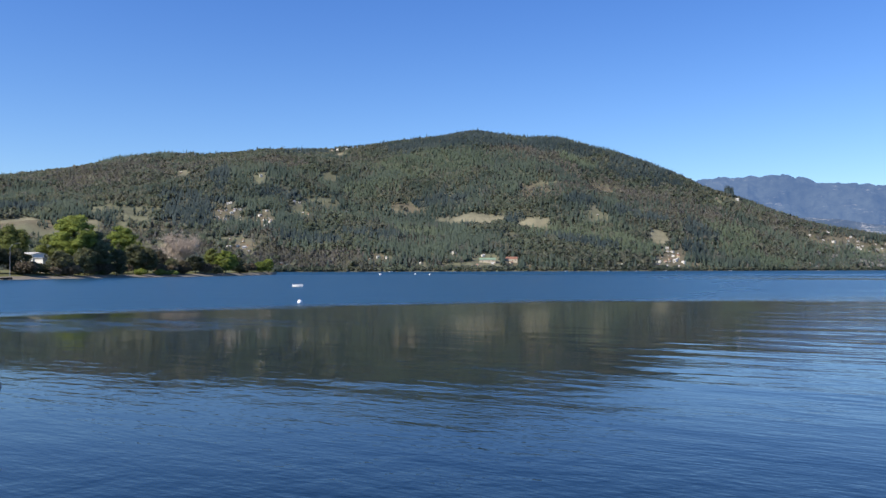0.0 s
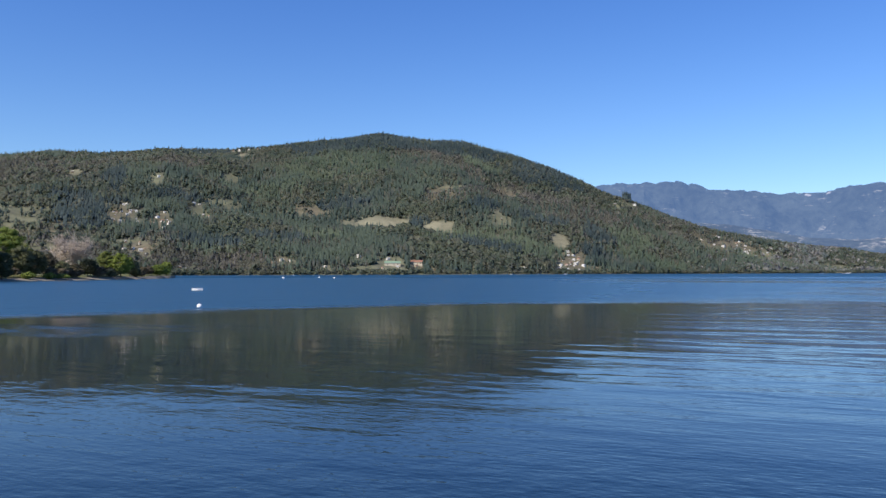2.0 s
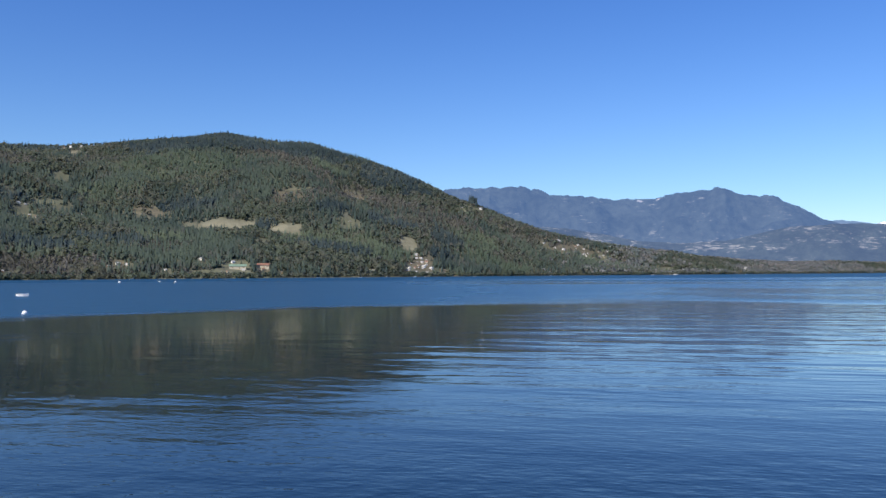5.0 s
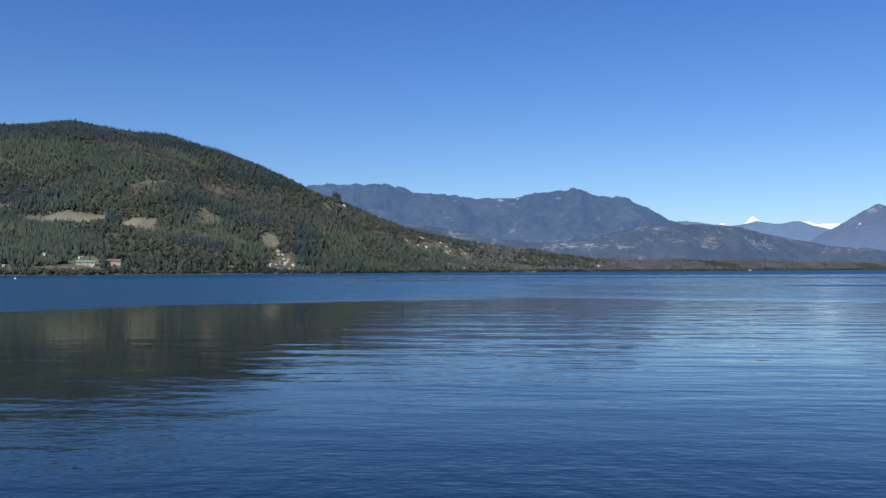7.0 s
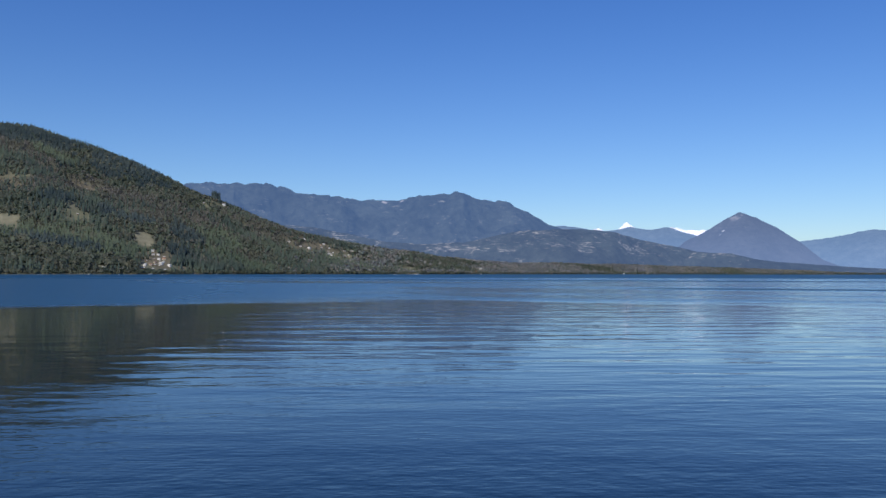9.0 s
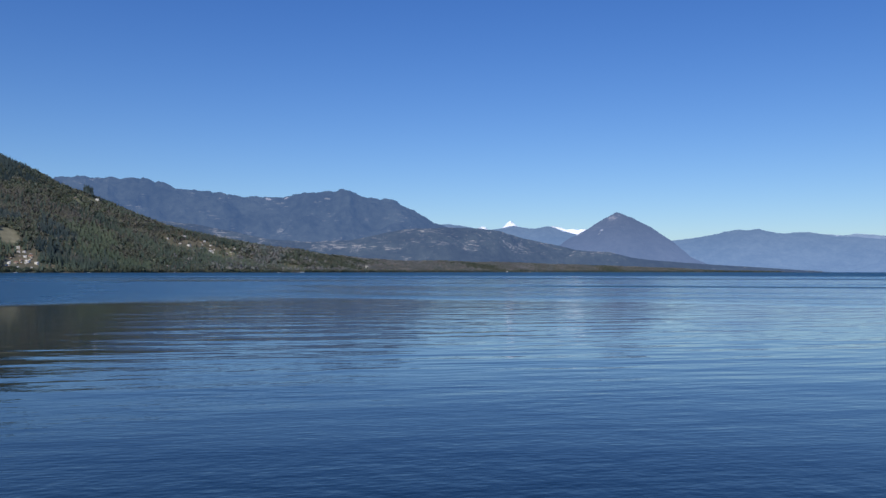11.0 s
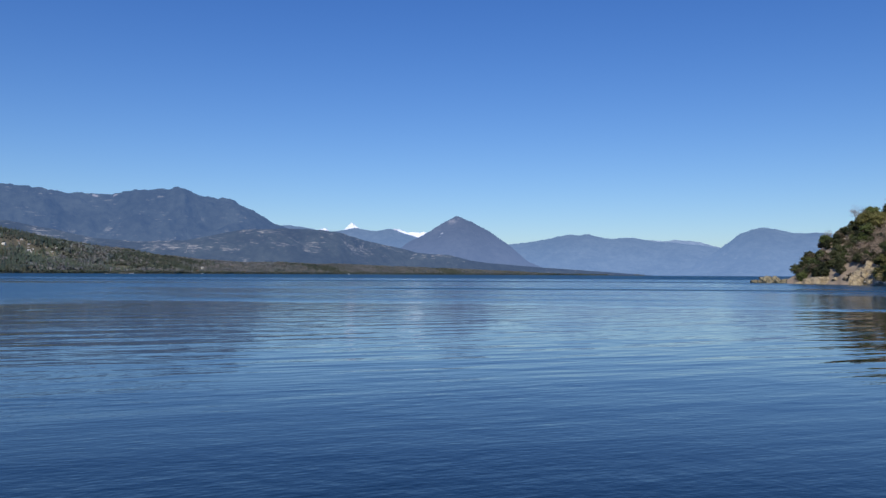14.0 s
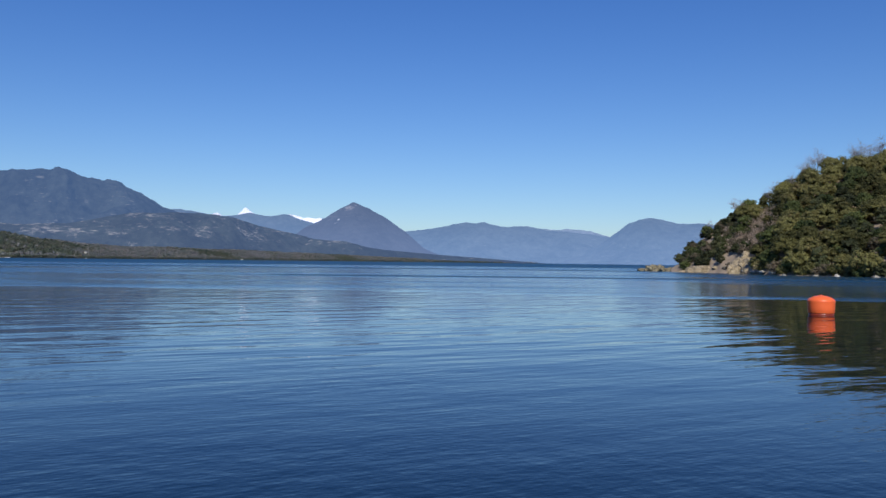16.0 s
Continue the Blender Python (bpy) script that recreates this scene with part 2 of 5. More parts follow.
def backdrop_material(name, dark, light, air, glow, light_from=0.62, patch=0.004, band=(-50.0, 0.0, 90.0, 170.0), scars=(), low=1.25, top=0.87):
    """Distant slopes: woods, gullies and open ground, with the haze of kilometres of air added as emission."""
    n = Nodes(name)
    tone = n.math("ADD", n.math("MULTIPLY", n.noise(0.03, 6, rough=0.7), 0.55), n.math("MULTIPLY", n.noise(0.0045, 4), 0.45))
    woods = n.mix(n.span(tone, 0.34, 0.66), tuple(c * 0.5 for c in dark), tuple(c * 1.45 for c in dark))
    level = n.add("Mapping", {0: n.place(), 3: (0.8, 0.8, 5.5)})
    fields = n.noise(patch * 5, 6, level.outputs[0], 0.7)
    area = n.span(n.noise(patch, 2), 0.45, 0.6, 0.10, 0.0)
    height = n.add("SeparateXYZ", {0: n.place()}).outputs[2]
    steep = n.math("ADD", n.span(height, band[0], band[1], 0.08, 0.0), n.span(height, band[2], band[3], 0.0, 0.08))
    open_land = n.span(n.math("SUBTRACT", fields, n.math("ADD", area, steep)), light_from, light_from + 0.05)
    hedged = n.add("Mapping", {0: n.place(), 3: (0.05, 0.05, 0.3)})
    open_land = n.math("MULTIPLY", open_land, n.span(n.noise(1.0, 4, hedged.outputs[0], 0.65), 0.40, 0.56, 0.15, 1.0))
    c = n.mix(open_land, woods, light)
    for b, far, up, size, bare in scars:
        spot = (far * math.sin(radians(b)), far * math.cos(radians(b)), up)
        away = n.add("VectorMath", {0: n.place(), 1: spot}, operation="DISTANCE").outputs["Value"]
        away = n.math("ADD", away, n.math("MULTIPLY", n.math("SUBTRACT", n.noise(0.05, 4), 0.5), size * 2.6))
        c = n.mix(n.span(away, size * 0.5, size * 1.2, 0.8, 0.0), c, bare)
    n.bump(n.noise(0.012, 6), 40.0, 0.9)
    # the slopes glow bluish in place of haze, by height
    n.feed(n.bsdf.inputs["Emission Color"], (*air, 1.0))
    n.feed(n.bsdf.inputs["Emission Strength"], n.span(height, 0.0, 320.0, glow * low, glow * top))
    return n.finish(c, 0.95, 0.0, 0.0)


def rock_material(name, colour):
    """Weathered rock: pale faces, darker cracks and bedding lines, lichen spots."""
    n = Nodes(name)
    bent = n.add("VectorMath", {0: n.place(), 1: n.add("TexNoise", {"Vector": n.place(), "Scale": 0.7, "Detail": 4.0}).outputs["Color"]}, operation="ADD")
    beds = n.add("Mapping", {0: bent.outputs[0], 3: (0.55, 0.55, 0.8), 2: (0.5, 0.35, 0.0)})
    crack = n.add("TexVoronoi", {"Vector": beds.outputs[0], "Scale": 0.8, "Randomness": 1.0}, feature="DISTANCE_TO_EDGE").outputs["Distance"]
    face = n.mix(n.span(n.noise(1.3, 6, rough=0.7), 0.3, 0.7), tuple(c * 0.62 for c in colour), tuple(min(1.0, c * 1.3) for c in colour))
    face = n.mix(n.span(n.noise(0.5, 4), 0.52, 0.68, 0.0, 0.55), face, tuple(c * k for c, k in zip(colour, (0.5, 0.48, 0.42))))
    face = n.mix(n.span(crack, 0.0, 0.05, 0.55, 0.0), face, tuple(c * 0.3 for c in colour))
    n.bump(n.math("ADD", n.span(crack, 0.0, 0.15), n.noise(2.2, 5)), 0.25, 0.9)
    return n.finish(face, 0.92, 0.0, 0.15)


WATER = water_material()
LAND = land_material()
SAND = simple("beach_sand", (0.22, 0.195, 0.155), 0.95, 0.0, 0.35, 0.4, 0.1)
TURF = simple("shore_turf", (0.14, 0.14, 0.06), 0.95, 0.0, 0.5, 0.3, 0.1)
ROCK = rock_material("pale_rock", (0.40, 0.325, 0.215))
ROCK_WHITE = rock_material("bleached_rock", (0.56, 0.52, 0.45))
SCRUB_SOIL = simple("slope_soil", (0.34, 0.268, 0.195), 0.95, 0.0, 0.5, 0.3, 0.1)
BARK = simple("bark", (0.13, 0.10, 0.075), 0.9, 0.0, 0.4, 4.0, 0.2)
BARK_PALE = simple("pale_bark", (0.46, 0.42, 0.36), 0.9, 0.0, 0.3, 4.0, 0.2)
TWIG = simple("bare_twigs", (0.50, 0.42, 0.345), 0.9, 0.0, 0.3, 2.0, 0.2)
TWIG_GREY = simple("grey_twigs", (0.36, 0.33, 0.335), 0.9, 0.0, 0.3, 2.0, 0.2)
TWIG_BROWN = simple("brown_twigs", (0.42, 0.33, 0.255), 0.9, 0.0, 0.35, 2.0, 0.2)
# hill woods: base colours lightened and made bluer to carry the air's haze
WOODS_BROAD = foliage("broadleaf_wood", (0.106, 0.139, 0.106), (0.171, 0.207, 0.148), (0.180, 0.192, 0.148), 0.56, 0.008, 0.5, 0.30, 0.0, True)
WOODS_PINE = foliage("conifer_wood", (0.085, 0.126, 0.113), (0.150, 0.200, 0.152), (0.155, 0.170, 0.152), 0.66, 0.008, 0.5, 0.30, 0.0, True)
WOODS_DARK = foliage("dark_conifer_wood", (0.038, 0.062, 0.067), (0.074, 0.103, 0.104), (0.074, 0.090, 0.086), 0.75, 0.008, 0.25, 0.35, 0.0, True)
# far shore woods: distance haze is painted into these lighter, bluer leaf colours
WOODS_HAZED = foliage("hazed_olive_wood", (0.173, 0.213, 0.206), (0.288, 0.320, 0.285), (0.329, 0.318, 0.298), 0.50, 0.010, 0.45, 0.25, 0.0, True)
WOODS_HAZED_BROWN = foliage("hazed_brown_wood", (0.225, 0.226, 0.236), (0.385, 0.374, 0.374), (0.237, 0.259, 0.246), 0.52, 0.014, 0.45, 0.30, 0.0, True)
WOODS_YOUNG = foliage("young_conifer_wood", (0.130, 0.180, 0.130), (0.195, 0.246, 0.168), (0.190, 0.200, 0.155), 0.72, 0.008, 0.5, 0.30, 0.0, True)
WOODS_BARE = foliage("leafless_wood", (0.149, 0.149, 0.137), (0.244, 0.235, 0.217), (0.184, 0.194, 0.158), 0.58, 0.010, 0.45, 0.30, 0.0, True)
WOODS_BROWN = foliage("brown_wood", (0.158, 0.159, 0.135), (0.269, 0.254, 0.217), (0.168, 0.197, 0.150), 0.50, 0.012, 0.45, 0.30, 0.0, True)
LEAF_YELLOW = foliage("spring_leaf", (0.122, 0.172, 0.040), (0.300, 0.352, 0.085), (0.270, 0.262, 0.083), 0.8, 0.05, 0.4, 0.35, 0.15)
LEAF_DARK = foliage("dark_leaf", (0.040, 0.048, 0.022), (0.112, 0.124, 0.054), (0.130, 0.116, 0.066), 0.74, 0.05, 0.2, 0.3, 0.6)
LEAF_SHORE = foliage("shore_evergreen_leaf", (0.062, 0.068, 0.036), (0.160, 0.168, 0.084), (0.172, 0.150, 0.095), 0.70, 0.05, 0.3, 0.35, 0.6)
LEAF_MID = foliage("shore_green_leaf", (0.080, 0.105, 0.032), (0.235, 0.262, 0.078), (0.210, 0.200, 0.080), 0.75, 0.05, 0.3, 0.35, 0.3)
LEAF_GREEN = foliage("green_leaf", (0.038, 0.054, 0.018), (0.124, 0.150, 0.048), (0.140, 0.134, 0.056), 0.75, 0.05, 0.15, 0.3, 0.7)
LEAF_OLIVE = foliage("olive_leaf", (0.054, 0.056, 0.018), (0.200, 0.188, 0.064), (0.205, 0.160, 0.070), 0.70, 0.05, 0.12, 0.3, 0.8)
LEAF_DULL = foliage("dull_leaf", (0.060, 0.055, 0.032), (0.165, 0.142, 0.085), (0.190, 0.150, 0.105), 0.55, 0.05, 0.25, 0.3, 0.6)
PLASTER_WHITE = simple("white_wall", (0.76, 0.73, 0.66), 0.8, 0.0, 0.12)
PLASTER_CREAM = simple("cream_wall", (0.55, 0.48, 0.36), 0.8, 0.0, 0.12)
TIMBER = simple("timber_wall", (0.22, 0.14, 0.08), 0.8, 0.0, 0.3)
TIN_GREY = simple("zinc_roof", (0.50, 0.485, 0.46), 0.7, 0.0, 0.2)
TIN_RED = simple("red_roof", (0.31, 0.16, 0.105), 0.6, 0.1, 0.2)
TIN_GREEN = simple("green_roof", (0.21, 0.30, 0.21), 0.6, 0.1, 0.2)
DARK_PANE = simple("dark_pane", (0.03, 0.035, 0.04), 0.15, 0.0, 0.1, 3.0, 0.5)
PAINT_WHITE = simple("white_plastic", (0.82, 0.82, 0.80), 0.4, 0.0, 0.06)
PAINT_ORANGE = simple("orange_plastic", (1.0, 0.165, 0.045), 0.42, 0.0, 0.06, 2.0)
BAND_DARK = simple("dark_red_band", (0.24, 0.035, 0.012), 0.3, 0.0, 0.3, 4.0)
TARRED = simple("tarred_wood", (0.015, 0.014, 0.013), 0.6, 0.0, 0.4, 6.0)
STEEL = simple("grey_steel", (0.26, 0.27, 0.29), 0.5, 0.4, 0.1)

# emission colours that imitate haze at three distances
HAZE_GLOW_NEAR, HAZE_GLOW_MID, HAZE_GLOW_FAR = (0.063, 0.126, 0.282), (0.124, 0.197, 0.380), (0.150, 0.268, 0.515)
PALE_ROCK = (0.34, 0.31, 0.30)
SLOPE_RANGE = backdrop_material("range_slopes", (0.032, 0.037, 0.032), (0.20, 0.19, 0.165), HAZE_GLOW_NEAR, 1.02, 0.505, 0.006, (60.0, 100.0, 140.0, 190.0),
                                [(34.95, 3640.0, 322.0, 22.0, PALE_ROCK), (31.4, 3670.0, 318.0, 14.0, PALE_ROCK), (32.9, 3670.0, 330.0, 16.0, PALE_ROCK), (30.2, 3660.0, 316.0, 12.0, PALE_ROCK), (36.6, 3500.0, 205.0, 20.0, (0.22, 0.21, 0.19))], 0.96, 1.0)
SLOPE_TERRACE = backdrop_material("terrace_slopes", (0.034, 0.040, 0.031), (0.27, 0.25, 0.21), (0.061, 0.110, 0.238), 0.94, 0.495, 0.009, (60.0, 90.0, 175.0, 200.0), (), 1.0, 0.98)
SLOPE_CONE = backdrop_material("cone_slopes", (0.026, 0.027, 0.028), (0.075, 0.072, 0.07), HAZE_GLOW_MID, 1.0, 0.56, 0.004, (150.0, 230.0, 900.0, 999.0),
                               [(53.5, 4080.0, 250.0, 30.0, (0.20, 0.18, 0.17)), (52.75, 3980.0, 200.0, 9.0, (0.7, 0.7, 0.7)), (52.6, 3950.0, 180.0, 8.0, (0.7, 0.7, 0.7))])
SLOPE_FAR = backdrop_material("far_slopes", (0.042, 0.047, 0.045), (0.11, 0.11, 0.10), HAZE_GLOW_FAR, 0.95, 0.60)
SNOW = backdrop_material("far_snow", (0.75, 0.76, 0.8), (0.85, 0.86, 0.9), HAZE_GLOW_FAR, 0.45, 0.3)
SLOPE_SNOWY = backdrop_material("snowy_slopes", (0.10, 0.11, 0.12), (0.6, 0.62, 0.65), HAZE_GLOW_FAR, 0.90, 0.47)
ROCK_ISLET = rock_material("islet_rock", (0.29, 0.255, 0.17))


# ---- shapes of the land: bearings in degrees from +y towards +x, distances in metres ----
def vnoise(x, y, seed):
    xi, yi = np.floor(x).astype(np.int64), np.floor(y).astype(np.int64)
    fx, fy = x - xi, y - yi
    fx, fy = fx * fx * (3 - 2 * fx), fy * fy * (3 - 2 * fy)

    def corner(i, j):
        h = ((xi + i) * 374761393 + (yi + j) * 668265263 + seed * 1442695041) & 0xFFFFFFFF
        h = ((h ^ (h >> 13)) * 1274126177) & 0xFFFFFFFF
        return ((h ^ (h >> 16)) & 0xFFFFFF) / 0xFFFFFF
    return (corner(0, 0) * (1 - fx) + corner(1, 0) * fx) * (1 - fy) + (corner(0, 1) * (1 - fx) + corner(1, 1) * fx) * fy


def fbm(x, y, seed, octaves=4):
    total, amp, norm = 0, 1.0, 0
    for k in range(octaves):
        total = total + amp * (vnoise(x * 2 ** k, y * 2 ** k, seed + k) - 0.5)
        norm, amp = norm + amp, amp * 0.5
    return total / norm * 2


def ease(u):
    u = np.clip(u, 0, 1)
    return u * u * (3 - 2 * u)


def plan_x(az, d):
    return d * np.sin(np.radians(az))


def plan_y(az, d):
    return d * np.cos(np.radians(az))


# bearing, distance of the shore, distance of the crest, height of the crest
HILL = np.array([
    (-64, 900, 2300, 120), (-45, 950, 2500, 195), (-28, 1000, 2600, 255), (-23, 1050, 2600, 296), (-17, 1100, 2600, 336),
    (-12, 1130, 2550, 360), (-7, 1160, 2500, 360), (2.2, 1210, 2460, 408),
    (3.6, 1220, 2450, 397), (8, 1270, 2400, 373), (12.2, 1330, 2350, 316), 
    (15.8, 1400, 2280, 247), (17.5, 1440, 2240, 209), (19.3, 1480, 2200, 182), (23.2, 1560, 2140, 115),
    (25.5, 1610, 2140, 91), (28.6, 1690, 2180, 70), (32.5, 1800, 2240, 53), (36, 1950, 2300, 34), (40, 2150, 2450, 29),
    (46, 2500, 2750, 30), (51, 2800, 3050, 25), (56, 3200, 3400, 18), (66.5, 3900, 4000, 4)], dtype=float)


def hill_rows(az):
    fine = np.arange(-64, 66.6, 0.1)
    kernel = np.hanning(13) / np.hanning(13).sum()
    rows = []
    for k in (1, 2, 3):
        line = np.interp(fine, HILL[:, 0], HILL[:, k])
        line = np.convolve(np.pad(line, 6, mode="edge"), kernel, mode="valid")
        rows.append(np.interp(az, fine, line))
    return rows


def hill_height(az, d):
    shore, crest, top = hill_rows(az)
    shore = shore + 14 * fbm(az * 0.6, az * 0 + 3, 5, 3)
    u = (d - shore) / (crest - shore)
    x, y = plan_x(az, d), plan_y(az, d)
    z = top * (0.62 * np.clip(u, 0, 1) + 0.38 * ease(u))
    z = z * (1 - 0.8 * ease((d - crest) / 1500))
    body = np.clip(4 * u * (1 - u), 0, 1) * np.clip(top / 300, 0.05, 1)
    z = z + body * (58 * fbm(x / 400, y / 400, 11, 3) + 14 * fbm(x / 110, y / 110, 23, 3))
    z = z + np.clip(top / 300, 0.03, 1) * 5 * fbm(x / 60, y / 60, 31, 2) * ease(u * 4)
    return np.where(u > 0, 0.6 + z, 0.6 + (d - shore) * 0.12)


# bearing, distance of the shore, distance of the crest, height of the crest
HEAD = np.array([
    (75.2, 272, 276, 0.6), (75.8, 268, 276, 2.4), (77.1, 262, 282, 9.6), (79.1, 250, 288, 15.9), (80.6, 232, 284, 17.7),
    (81.9, 219, 278, 22.6), (84.1, 214, 278, 28.4), (87.8, 208, 282, 32.0), (95, 205, 285, 40), (108, 215, 300, 42),
    (120, 240, 320, 30)], dtype=float)


def head_height(az, d):
    shore, crest, top = (np.interp(az, HEAD[:, 0], HEAD[:, k]) for k in (1, 2, 3))
    shore = shore + 4 * fbm(az * 0.9, az * 0 + 7, 8, 3)
    u = (d - shore) / (crest - shore)
    x, y = plan_x(az, d), plan_y(az, d)
    z = top * np.clip(u, 0, 1) ** 0.85 * (1 - 0.9 * ease((d - crest) / 90))
    z = z + ease(u * 3) * np.clip(top / 20, 0, 1) * 2.2 * fbm(x / 14, y / 14, 41, 3)
    return np.where(u > 0, 0.5 + z, 0.5 + (d - shore) * 0.3)


SPIT = np.array([(-75, 190), (-45, 208), (-28, 237), (-24.8, 259), (-21.5, 289), (-17, 327), (-14.6, 353), (-12.4, 400),
                 (-11.5, 445), (-11.2, 500)], dtype=float)


def spit_height(az, d):
    shore = np.interp(az, SPIT[:, 0], SPIT[:, 1])
    x, y = plan_x(az, d), plan_y(az, d)
    back = np.interp(az, (-30, -14, -11.2), (330, 140, 12))
    inland = d - shore
    z = np.where(inland < 0, inland * 0.12, np.minimum(inland * 0.075, 1.6 + inland * 0.004))
    z = np.where(inland > back, np.minimum(z, (shore + back - d) * 0.1 + z), z)
    return 0.05 + z + 0.18 * fbm(x / 9, y / 9, 51, 3) * ease(inland / 10)

# ---- building helpers ----


def mesh_of(name, verts, faces, material, smooth=False):
    me = bpy.data.meshes.new(name)
    verts = np.asarray(verts, dtype=np.float32)
    faces = np.asarray(faces, dtype=np.int32)
    k = faces.shape[1]
    me.vertices.add(len(verts))
    me.vertices.foreach_set("co", verts.ravel())
    me.loops.add(faces.size)
    me.loops.foreach_set("vertex_index", faces.ravel())
    me.polygons.add(len(faces))
    me.polygons.foreach_set("loop_start", np.arange(0, faces.size, k, dtype=np.int32))
    me.polygons.foreach_set("loop_total", np.full(len(faces), k, dtype=np.int32))
    if smooth:
        me.polygons.foreach_set("use_smooth", np.ones(len(faces), dtype=bool))
    me.update(calc_edges=True)
    me.validate()
    me.materials.append(material)
    return me


def part(name, bm, material, parent, label=""):
    """Links a bmesh as one mesh object under a thing or a part."""
    me = bpy.data.meshes.new(name)
    bm.to_mesh(me)
    bm.free()
    me.materials.append(material)
    ob = new(name, me)
    ob.parent = parent
    return tagged(ob, label)


def box(bm, size, at, bevel=0.0):
    got = bmesh.ops.create_cube(bm, size=1.0, matrix=Matrix.Translation(at) @ Matrix.Diagonal((*size, 1)))
    if bevel:
        edges = list({e for v in got["verts"] for e in v.link_edges})
        bmesh.ops.bevel(bm, geom=edges, offset=bevel, segments=1, affect="EDGES")
    return bm


def lathe(bm, profile, sides=24):
    rings = []
    for rad, z in profile:
        rings.append([bm.verts.new((rad * math.cos(2 * math.pi * k / sides), rad * math.sin(2 * math.pi * k / sides), z)) for k in range(sides)])
    for a, b in zip(rings, rings[1:]):
        for k in range(sides):
            bm.faces.new((a[k], a[(k + 1) % sides], b[(k + 1) % sides], b[k]))
    bm.faces.new(rings[0][::-1])
    bm.faces.new(rings[-1])
    for f in bm.faces:
        f.smooth = True
    return bm


def tube(verts, faces, a, b, ra, rb, sides=5):
    """Adds a tapered branch from a to b to lists of vertices and quads."""
    a, b = Vector(a), Vector(b)
    way = (b - a).normalized()
    side = way.orthogonal().normalized()
    up = way.cross(side)
    start = len(verts)
    for c, r in ((a, ra), (b, rb)):
        for k in range(sides):
            t = 2 * math.pi * k / sides
            verts.append(c + (side * math.cos(t) + up * math.sin(t)) * r)
    for k in range(sides):
        j = (k + 1) % sides
        faces.append((start + k, start + j, start + sides + j, start + sides + k))


def grid_sheet(name, az, depth, height, material, label, category, kind="structure"):
    """A sheet of land over bearings az and, for each, distances depth[i]."""
    A, D = np.repeat(az[:, None], depth.shape[1], 1), depth
    Z = height(A, D)
    verts = np.stack([plan_x(A, D), plan_y(A, D), Z], -1).reshape(-1, 3)
    n, m = D.shape
    i = np.arange((n - 1) * m).reshape(n - 1, m)[:, :-1].ravel()
    faces = np.stack([i, i + 1, i + m + 1, i + m], -1)[:, ::-1]
    me = mesh_of(name, verts, faces, material, True)
    return tagged(new(name, me), label, category, "", kind), A, D, Z


# ---- water and the shores ----
rings = np.concatenate([np.linspace(1.0, 80, 40), np.geomspace(85, 4960, 60)])
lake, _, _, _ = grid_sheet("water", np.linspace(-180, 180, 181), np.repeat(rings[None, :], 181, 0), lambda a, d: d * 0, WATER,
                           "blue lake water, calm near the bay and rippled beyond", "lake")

az = np.arange(-64, 66.6, 0.2)
shore_d, crest_d, _ = hill_rows(az)
steps = np.linspace(0, 1, 110) ** 1.0
back = np.minimum(crest_d + 1400, 4880)
depth = (shore_d - 60)[:, None] + (back - shore_d + 60)[:, None] * steps[None, :]
hill, A, D, Z = grid_sheet("ground", az, depth, hill_height, LAND, "wooded hill with dry fields and pastures above the lake", "hill")

# clearings on the hill: bearing, distance, half width, half depth
DRY = [(1.65, 1651, 88, 14), (6.2, 1610, 36, 16), (-2.5, 1747, 30, 9), (-27.0, 1517, 37, 47),
       (-17.2, 2075, 15, 10), (-7.0, 2385, 20, 34), (14.5, 1611, 18, 27), (-23.2, 1482, 30, 14)]
PASTURE = [(4.5, 1496, 14, 18), (6.9, 1930, 32, 5), (-8.1, 1744, 44, 24), (-9.8, 1639, 24, 49), (-21.9, 1626, 34, 72), (-20.1, 1558, 40, 84), (-26.1, 1448, 39, 14),
       (-19.9, 1278, 43, 16), (-12.4, 1818, 24, 28), (-7.9, 1929, 32, 7), (-14.6, 1362, 24, 14), (2.9, 1289, 24, 29), (10.6, 1669, 20, 14),
       (18.8, 2131, 31, 65), (-10.9, 1155, 15, 14), (3.3, 1235, 66, 14), (26.8, 1973, 80, 25), (31.8, 1951, 50, 12)]
SOIL = [(-2.4, 1750, 33, 26), (2.9, 1595, 27, 20), (26.5, 2037, 95, 45), (-14.6, 1554, 25, 80), (-12.2, 1533, 27, 59), (-20.2, 1422, 57, 14), (-7.2, 2330, 22, 50), (-13.5, 1295, 26, 25), (6.4, 1846, 42, 60),
       (10.8, 2013, 30, 37), (15.2, 1507, 28, 87), (4.7, 1286, 15, 14), (0.2, 1293, 34, 17), (-4.4, 1262, 25, 18),
       (25.2, 2001, 67, 65), (-18.1, 1456, 29, 14), (16.8, 1464, 59, 14), (-18.2, 2320, 31, 30), (24.5, 1893, 51, 35), (21.0, 1770, 35, 32),
       (-25.0, 1400, 70, 24), (-22.4, 1350, 60, 18), (-18.5, 1400, 45, 20), (-26.6, 1500, 60, 20)]


def clearing(az, d, spots, ragged=0.75):
    x, y = plan_x(az, d), plan_y(az, d)
    most = np.zeros_like(x)
    for b, dist, wide, deep in spots:
        s = np.radians(az - b) * d / wide
        r = (d - dist + 9) / (deep + 9)
        k = np.sqrt(s * s + r * r) + ragged * fbm(x / 26, y / 26, 61, 4)
        most = np.maximum(most, 1 - ease((k - 0.82) / 0.25))
    return most


kinds = [clearing(A, D, spots, wild).ravel() for spots, wild in ((DRY, 0.3), (PASTURE, 0.75), (SOIL, 0.75))]
paint = hill.data.color_attributes.new("field", "FLOAT_COLOR", "POINT")
